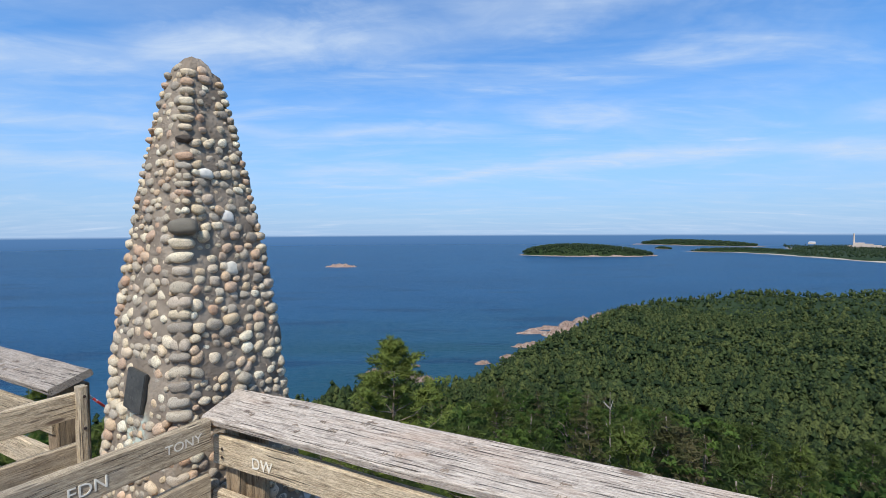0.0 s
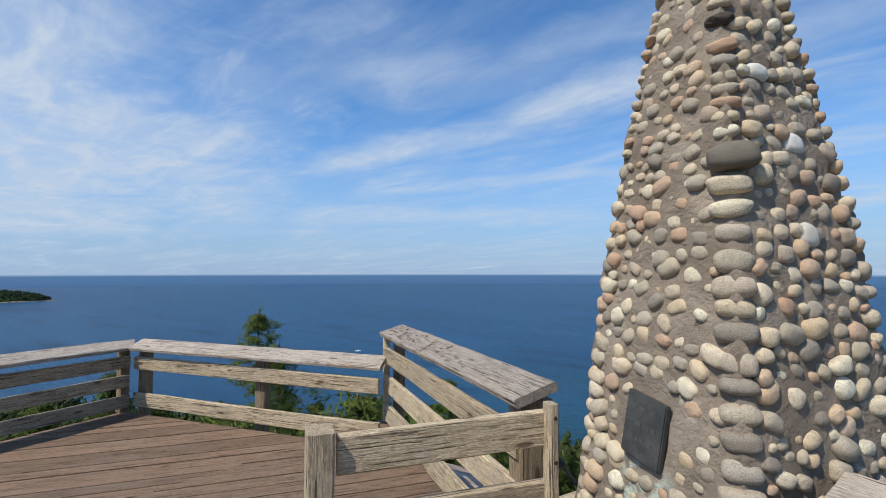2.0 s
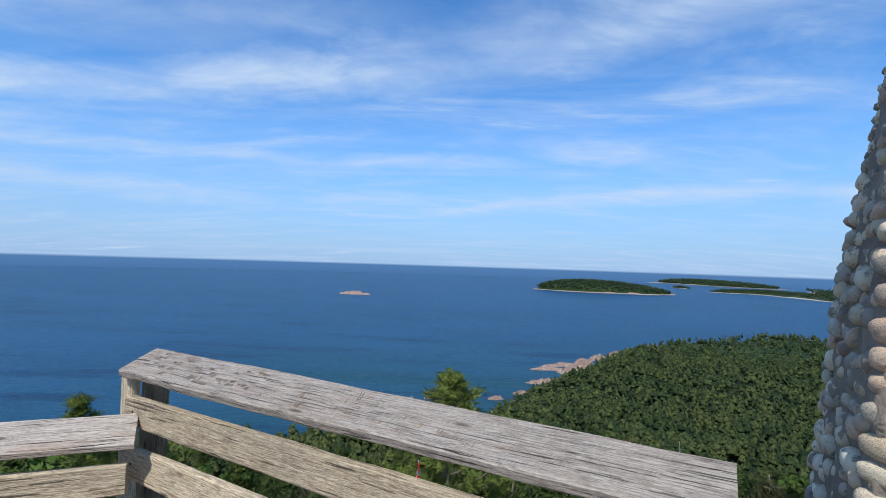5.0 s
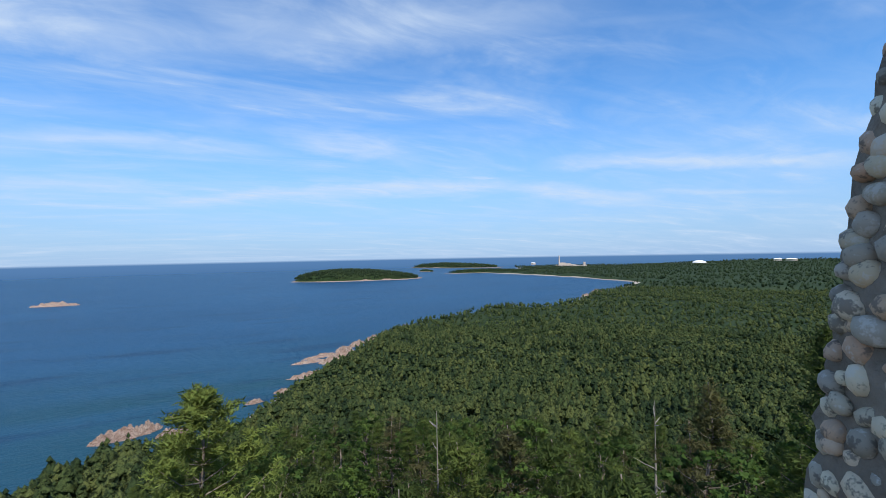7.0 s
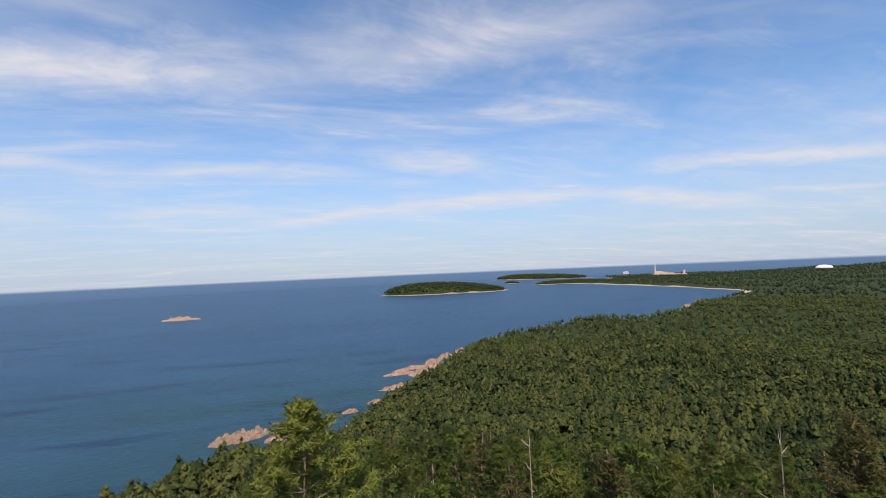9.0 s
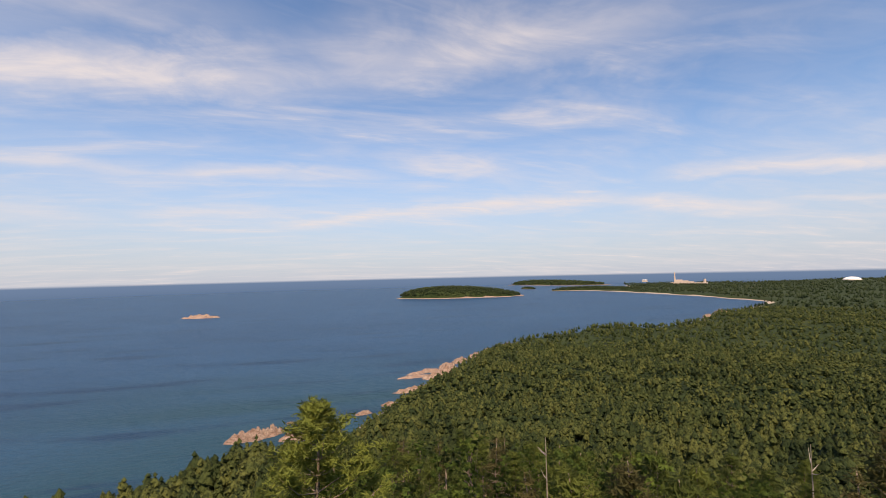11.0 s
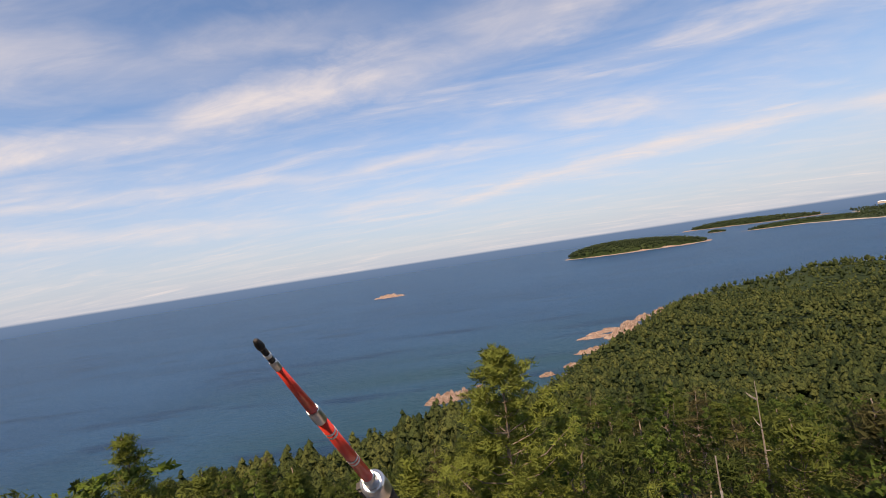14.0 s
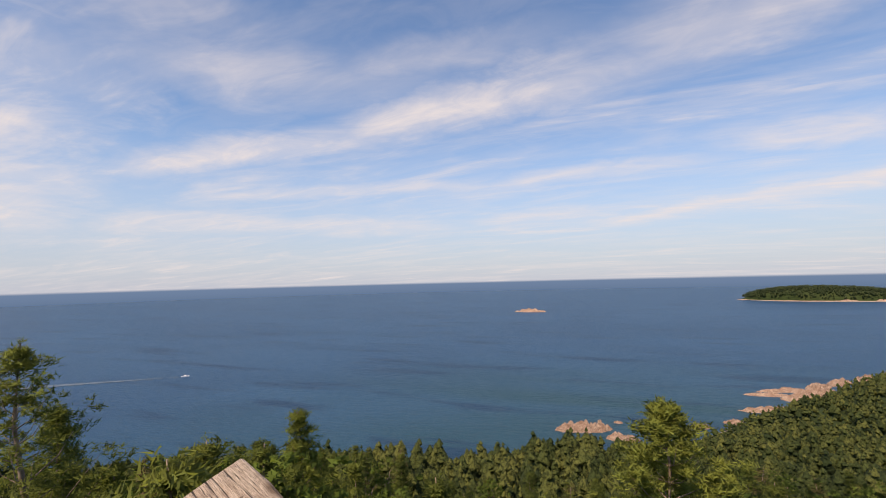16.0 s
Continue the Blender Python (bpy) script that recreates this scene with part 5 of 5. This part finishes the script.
def island(name, x, y, length, wide, high, turn, seed, label, trees, tree_h):
    """A wooded island: rocky rim and a dome of trees."""
    e = empty(name, x, y, SEA, label, "island", turn=turn)
    base = rock_mound("rocky_shore", x, y, length * 1.06, wide * 1.10, high * 0.42, turn, seed, ROCK, "", res=44, tiers=5)
    under(base, e, base_of(e))
    rng = np.random.RandomState(int(seed))
    p = rng.uniform(-1, 1, (trees * 2, 2))
    rr = np.hypot(p[:, 0], p[:, 1])
    p = p[rr < 0.97][:trees]
    rr = np.hypot(p[:, 0], p[:, 1])
    z = high * (1 - rr ** 2) ** 0.55 * (0.86 - 0.22 * p[:, 0]) - tree_h * 0.35
    pts = np.column_stack([p[:, 0] * length / 2 * 0.97, p[:, 1] * wide / 2 * 0.93, np.maximum(z, 1.0)])
    v, t, w = far_trees(pts, rng.uniform(0.7, 1.25, len(pts)) * tree_h, rng, "fir", 2, 2, 1.3)
    ob = new("tree_cover", clumped(soup("tree_cover", v, np.arange(len(v)).reshape(-1, 3), HAZED_WOODS), t, w))
    tagged(under(ob, e, base_of(e)), "dark green island trees", kind="stuff")
    hn = 30
    hv = [(0.0, 0.0, high * 0.82)]
    for k in range(1, 7):
        f = k / 6
        hv += [(math.cos(a) * length / 2 * 0.96 * f, math.sin(a) * wide / 2 * 0.92 * f, max(high * (1 - f * f) ** 0.55 * (0.80 - 0.22 * math.cos(a) * f), 0.5)) for a in np.linspace(0, 6.2832, hn + 1)[:-1]]
    hf = [(0, 1 + j, 1 + (j + 1) % hn) for j in range(hn)]
    hf += [(1 + (k - 1) * hn + j, 1 + k * hn + j, 1 + k * hn + (j + 1) % hn, 1 + (k - 1) * hn + (j + 1) % hn) for k in range(1, 6) for j in range(hn)]
    hill = link_mesh("hill", hv, hf, GROUND, True)
    under(hill, e, base_of(e))
    return e


island("island", 790, 2560, 735, 300, 66, -12, 7.0, "low green wooded island with a pale rocky rim", 2200, 15)
island("island", 1610, 3380, 130, 50, 16, -60, 8.0, "small rocky island with a few trees", 240, 12)
island("island", 2330, 4300, 1150, 420, 46, -60, 9.0, "long dark wooded headland on the horizon", 1500, 24)
island("island", -2760, 262, 330, 170, 52, 80, 10.0, "small dark wooded island far out", 500, 15)
island("island", 1850, 2830, 640, 120, 26, -16, 12.0, "dark tree-covered point reaching into the bay", 800, 14)

# ---- far shore: beach, power station, dome, clearings ----
def ribbon(name, pts, wide, lift, mat, label, category):
    v, f = [], []
    for i, (x, y) in enumerate(pts):
        a, b2 = pts[max(i - 1, 0)], pts[min(i + 1, len(pts) - 1)]
        d = Vector((b2[0] - a[0], b2[1] - a[1])).normalized()
        w = wide * (0.6 + 0.4 * math.sin(3.14 * i / (len(pts) - 1)))
        v += [(x - d.y * w * 0.2, y + d.x * w * 0.2, SEA + 0.3), (x + d.y * w * 0.8, y - d.x * w * 0.8, SEA + lift)]
    f = [(2 * i, 2 * i + 1, 2 * i + 3, 2 * i + 2) for i in range(len(pts) - 1)]
    return tagged(link_mesh(name, v, f, mat), label, category, kind="structure")


ribbon("beach", [(1330, 1185), (1500, 1285), (1650, 1383), (1715, 1580), (1752, 1778), (1775, 2030), (1786, 2279), (1792, 2500), (1792, 2723)], 34, 3.5, SAND, "thin pale sand beach round the bay", "beach")


def box_part(name, parent, size, m, mat, bevel=0.3):
    bm = bmesh.new()
    bmesh.ops.create_cube(bm, size=1)
    bmesh.ops.scale(bm, vec=size, verts=bm.verts)
    bmesh.ops.translate(bm, vec=(0, 0, size[2] / 2), verts=bm.verts)
    bmesh.ops.bevel(bm, geom=bm.edges[:], offset=bevel, segments=1, affect="EDGES")
    return part(name, bm, mat, parent, "", m)


def pipe_part(name, parent, r0, r1, h, m, mat):
    bm = bmesh.new()
    bmesh.ops.create_cone(bm, cap_ends=True, segments=16, radius1=r0, radius2=r1, depth=h)
    bmesh.ops.translate(bm, vec=(0, 0, h / 2), verts=bm.verts)
    return part(name, bm, mat, parent, "", m)


def by_bearing(yaw, r, el):
    a = radians(yaw)
    return -r * math.sin(a), r * math.cos(a), 1.6 + r * math.tan(radians(el))


px, py, pz = by_bearing(-41.9, 4300, -1.62)
works = empty("power_station", px, py, pz, "pale industrial power station with a tall chimney", "power station", turn=-42)
for dx, dz, size in ((0, 0, (62, 40, 34)), (48, 0, (52, 36, 26)), (92, 0, (44, 36, 18)), (-40, 0, (36, 30, 14)), (150, 0, (120, 30, 9))):
    box_part("hall", works, size, pose(px, py, pz, 0, 0, -42) @ pose(dx, 0, dz), PLANT_WALL)
pipe_part("chimney", works, 6.5, 4.2, 98, pose(px, py, pz, 0, 0, -42) @ pose(-26, 0, 0), PLANT_WALL)
pipe_part("silo", works, 10, 10, 38, pose(px, py, pz, 0, 0, -42) @ pose(190, 0, 0), PLANT_WALL)

dx_, dy_, dz_ = by_bearing(-56.4, 4300, -1.38)
dome = empty("sports_dome", dx_, dy_, dz_, "wide white dome roof beyond the forest", "dome building", turn=-56)
bm = bmesh.new()
bmesh.ops.create_uvsphere(bm, u_segments=24, v_segments=12, radius=1)
bmesh.ops.bisect_plane(bm, geom=bm.verts[:] + bm.edges[:] + bm.faces[:], plane_co=(0, 0, 0), plane_no=(0, 0, -1), clear_outer=True)
for v in bm.verts:
    v.co = Vector((v.co.x * 52, v.co.y * 52, v.co.z * 24))
part("roof", bm, DOME_SKIN, dome)
pipe_part("ring_wall", dome, 53, 53, 5, base_of(dome), PLANT_WALL)
for yaw, r, el, wide in ((-63.3, 4200, -1.18, 50), (-64.4, 4200, -1.20, 70), (-38.5, 4400, -1.35, 45)):
    x, y, z = by_bearing(yaw, r, el)
    shed = empty("warehouse", x, y, z, "low pale warehouse far beyond the forest", "building", "far buildings", turn=yaw)
    box_part("hall", shed, (wide, 40, 14), base_of(shed), PLANT_WALL)
    bm = bmesh.new()
    bmesh.ops.create_cone(bm, cap_ends=True, segments=4, radius1=0.75, radius2=0.45, depth=1)
    for v in bm.verts:
        v.co = Vector((v.co.x * wide, v.co.y * 40, v.co.z * 5 + 16))
    bmesh.ops.rotate(bm, cent=(0, 0, 0), matrix=Matrix.Rotation(radians(45), 3, "Z"), verts=bm.verts)
    part("roof", bm, DOME_SKIN, shed)

# ---- boat and its wake ----
bx, by = -615, 487
boat = empty("motorboat", bx, by, SEA, "small white motorboat under way on the lake", "boat", turn=38)
v = []
for x, w, z0, z1 in ((-5, 1.5, 0, 1.2), (-2, 1.7, -0.2, 1.2), (2, 1.4, -0.2, 1.4), (4.4, 0.6, 0, 1.7), (5.6, 0.02, 0.5, 1.9)):
    v += [(x, -w, z1), (x, -w * 0.7, z0), (x, w * 0.7, z0), (x, w, z1)]
f = [(4 * i + j, 4 * i + 4 + j, 4 * i + 4 + (j + 1) % 4, 4 * i + (j + 1) % 4) for i in range(4) for j in range(4)] + [(3, 2, 1, 0), (16, 17, 18, 19)]
under(link_mesh("hull", v, f, HULL), boat, base_of(boat))
box_part("cabin", boat, (3.0, 2.0, 1.5), base_of(boat) @ pose(0.3, 0, 1.1), HULL, 0.2)
wv = []
for i in range(30):
    g = i / 29
    wv += [(-6 - 190 * g, -1.5 - 7 * g - 0.8 * math.sin(i * 1.7), 0.12), (-6 - 190 * g, 1.5 + 7 * g + 0.8 * math.sin(i * 2.3), 0.12)]
wake = link_mesh("wake", wv, [(2 * i, 2 * i + 1, 2 * i + 3, 2 * i + 2) for i in range(29)], WAKE)
wake.matrix_basis = pose(bx, by, SEA + 0.15, 0, 0, 38)
tagged(wake, "long pale boat wake on blue water", "wake", kind="stuff")


# ---- telescopic pole that leans out of a rock behind the lookout rail ----
CLAMP, TIP = Vector((-2.30, 4.15, 0.28)), Vector((-2.266, 3.709, 0.655))
POLE_WAY = (TIP - CLAMP).normalized()
POLE_LONG = (TIP - CLAMP).length
BURIED = 1.75


def telescopic_pole():
    """A red stick in drawn sections, with silver rings, white stripes, a lever clamp and a black grip."""
    m = POLE_WAY.to_track_quat("Z", "Y").to_matrix().to_4x4()
    m.translation = CLAMP
    e = new("telescopic_pole")
    e.matrix_basis = m @ pose(0, 0, -BURIED)
    tagged(e, "red telescopic pole with silver rings and black grip", "pole")

    def turned(name, profile, mat, label=""):
        """A round part from (distance along the pole, radius) pairs."""
        bm = bmesh.new()
        rings = [[bm.verts.new((r * math.cos(6.2832 * k / 24), r * math.sin(6.2832 * k / 24), z)) for k in range(24)] for z, r in profile]
        for a, c in zip(rings, rings[1:]):
            for k in range(24):
                bm.faces.new((a[k], a[(k + 1) % 24], c[(k + 1) % 24], c[k]))
        bm.faces.new(rings[0][::-1])
        bm.faces.new(rings[-1])
        for f in bm.faces:
            f.smooth = len(f.verts) == 4
        return part(name, bm, mat, e, label, m)

    def f(*pairs):
        return [(g * POLE_LONG, r) for g, r in pairs]

    turned("shaft", [(-BURIED, 0.016), (-0.62, 0.016)], RUBBER)
    turned("grip", [(-0.64, 0.034), (-0.60, 0.040), (-0.54, 0.041), (-0.485, 0.036), (-0.452, 0.024), (-0.442, 0.012)], RUBBER, "rounded black grip")
    turned("neck", [(-0.47, 0.020), (-0.28, 0.020), (-0.255, 0.0185)], RUBBER)
    turned("collar", [(-0.275, 0.021), (-0.262, 0.024), (-0.16, 0.0285), (-0.125, 0.029)], RUBBER)
    turned("clamp", [(-0.128, 0.0285), (-0.122, 0.030), (-0.055, 0.029), (-0.048, 0.026), (-0.046, 0.020)], CHROME, "silver lever clamp")
    turned("sleeve", [(-0.046, 0.0165), (-0.008, 0.0150), (0.0, 0.0135)], CHROME)
    lever = bmesh.new()
    bmesh.ops.create_cube(lever, size=1)
    bmesh.ops.scale(lever, vec=(0.020, 0.026, 0.15), verts=lever.verts)
    bmesh.ops.bevel(lever, geom=lever.edges[:], offset=0.006, segments=3, affect="EDGES")
    side = m.to_3x3().inverted() @ Vector((-1, 0, 0))
    side.z = 0
    side = side.normalized() * 0.031
    turn = math.degrees(math.atan2(side.y, side.x))
    part("lever", lever, RUBBER, e, "black clamp lever", m @ pose(side.x, side.y, -0.14, 0, 0, turn))
    turned("lower_section", f((0.0, 0.0125), (0.565, 0.0092)), RED, "glossy red tube")
    turned("ring", f((0.558, 0.0101), (0.565, 0.0106), (0.625, 0.0102), (0.632, 0.0092)), CHROME)
    turned("upper_section", f((0.63, 0.0082), (0.88, 0.0049)), RED, "glossy red tube")
    turned("ring", f((0.872, 0.0052), (0.878, 0.0055), (0.902, 0.0054), (0.908, 0.0046)), CHROME)
    turned("tip_section", f((0.905, 0.0042), (0.972, 0.0038)), RUBBER)
    turned("tip", f((0.966, 0.0046), (0.972, 0.0054), (0.984, 0.0050), (0.996, 0.0034), (1.0, 0.0020)), RUBBER, "worn grey rubber tip")
    for g, r in ((0.195, 0.0117), (0.222, 0.0116), (0.450, 0.0102), (0.474, 0.0101), (0.934, 0.0045)):
        turned("stripe", f((g - 0.006, r), (g + 0.006, r)), WHITE)


telescopic_pole()


def boulder(x, y, z, size, seed, label):
    """A rounded summit boulder with worn flats."""
    bm = bmesh.new()
    bmesh.ops.create_icosphere(bm, subdivisions=4, radius=1.0)
    for v in bm.verts:
        k = 1 + 0.22 * noise.noise(v.co * 1.1 + Vector((seed, 0, 0))) + 0.07 * noise.noise(v.co * 3.1 + Vector((0, seed, 0)))
        v.co = Vector((v.co.x * size[0], v.co.y * size[1], max(-0.8, min(0.72, v.co.z)) * size[2])) * k
    me = bpy.data.meshes.new("summit_rock")
    bm.to_mesh(me)
    bm.free()
    me.materials.append(LEDGE)
    me.shade_smooth()
    ob = new("summit_rock", me)
    ob.matrix_basis = pose(x, y, z)
    tagged(ob, label, "rock", "summit rocks")


butt = CLAMP - POLE_WAY * BURIED
boulder(butt.x, butt.y + 0.15, -1.72, (0.7, 0.55, 1.1), 5.0, "tan summit boulder with a pole leaning out of it")
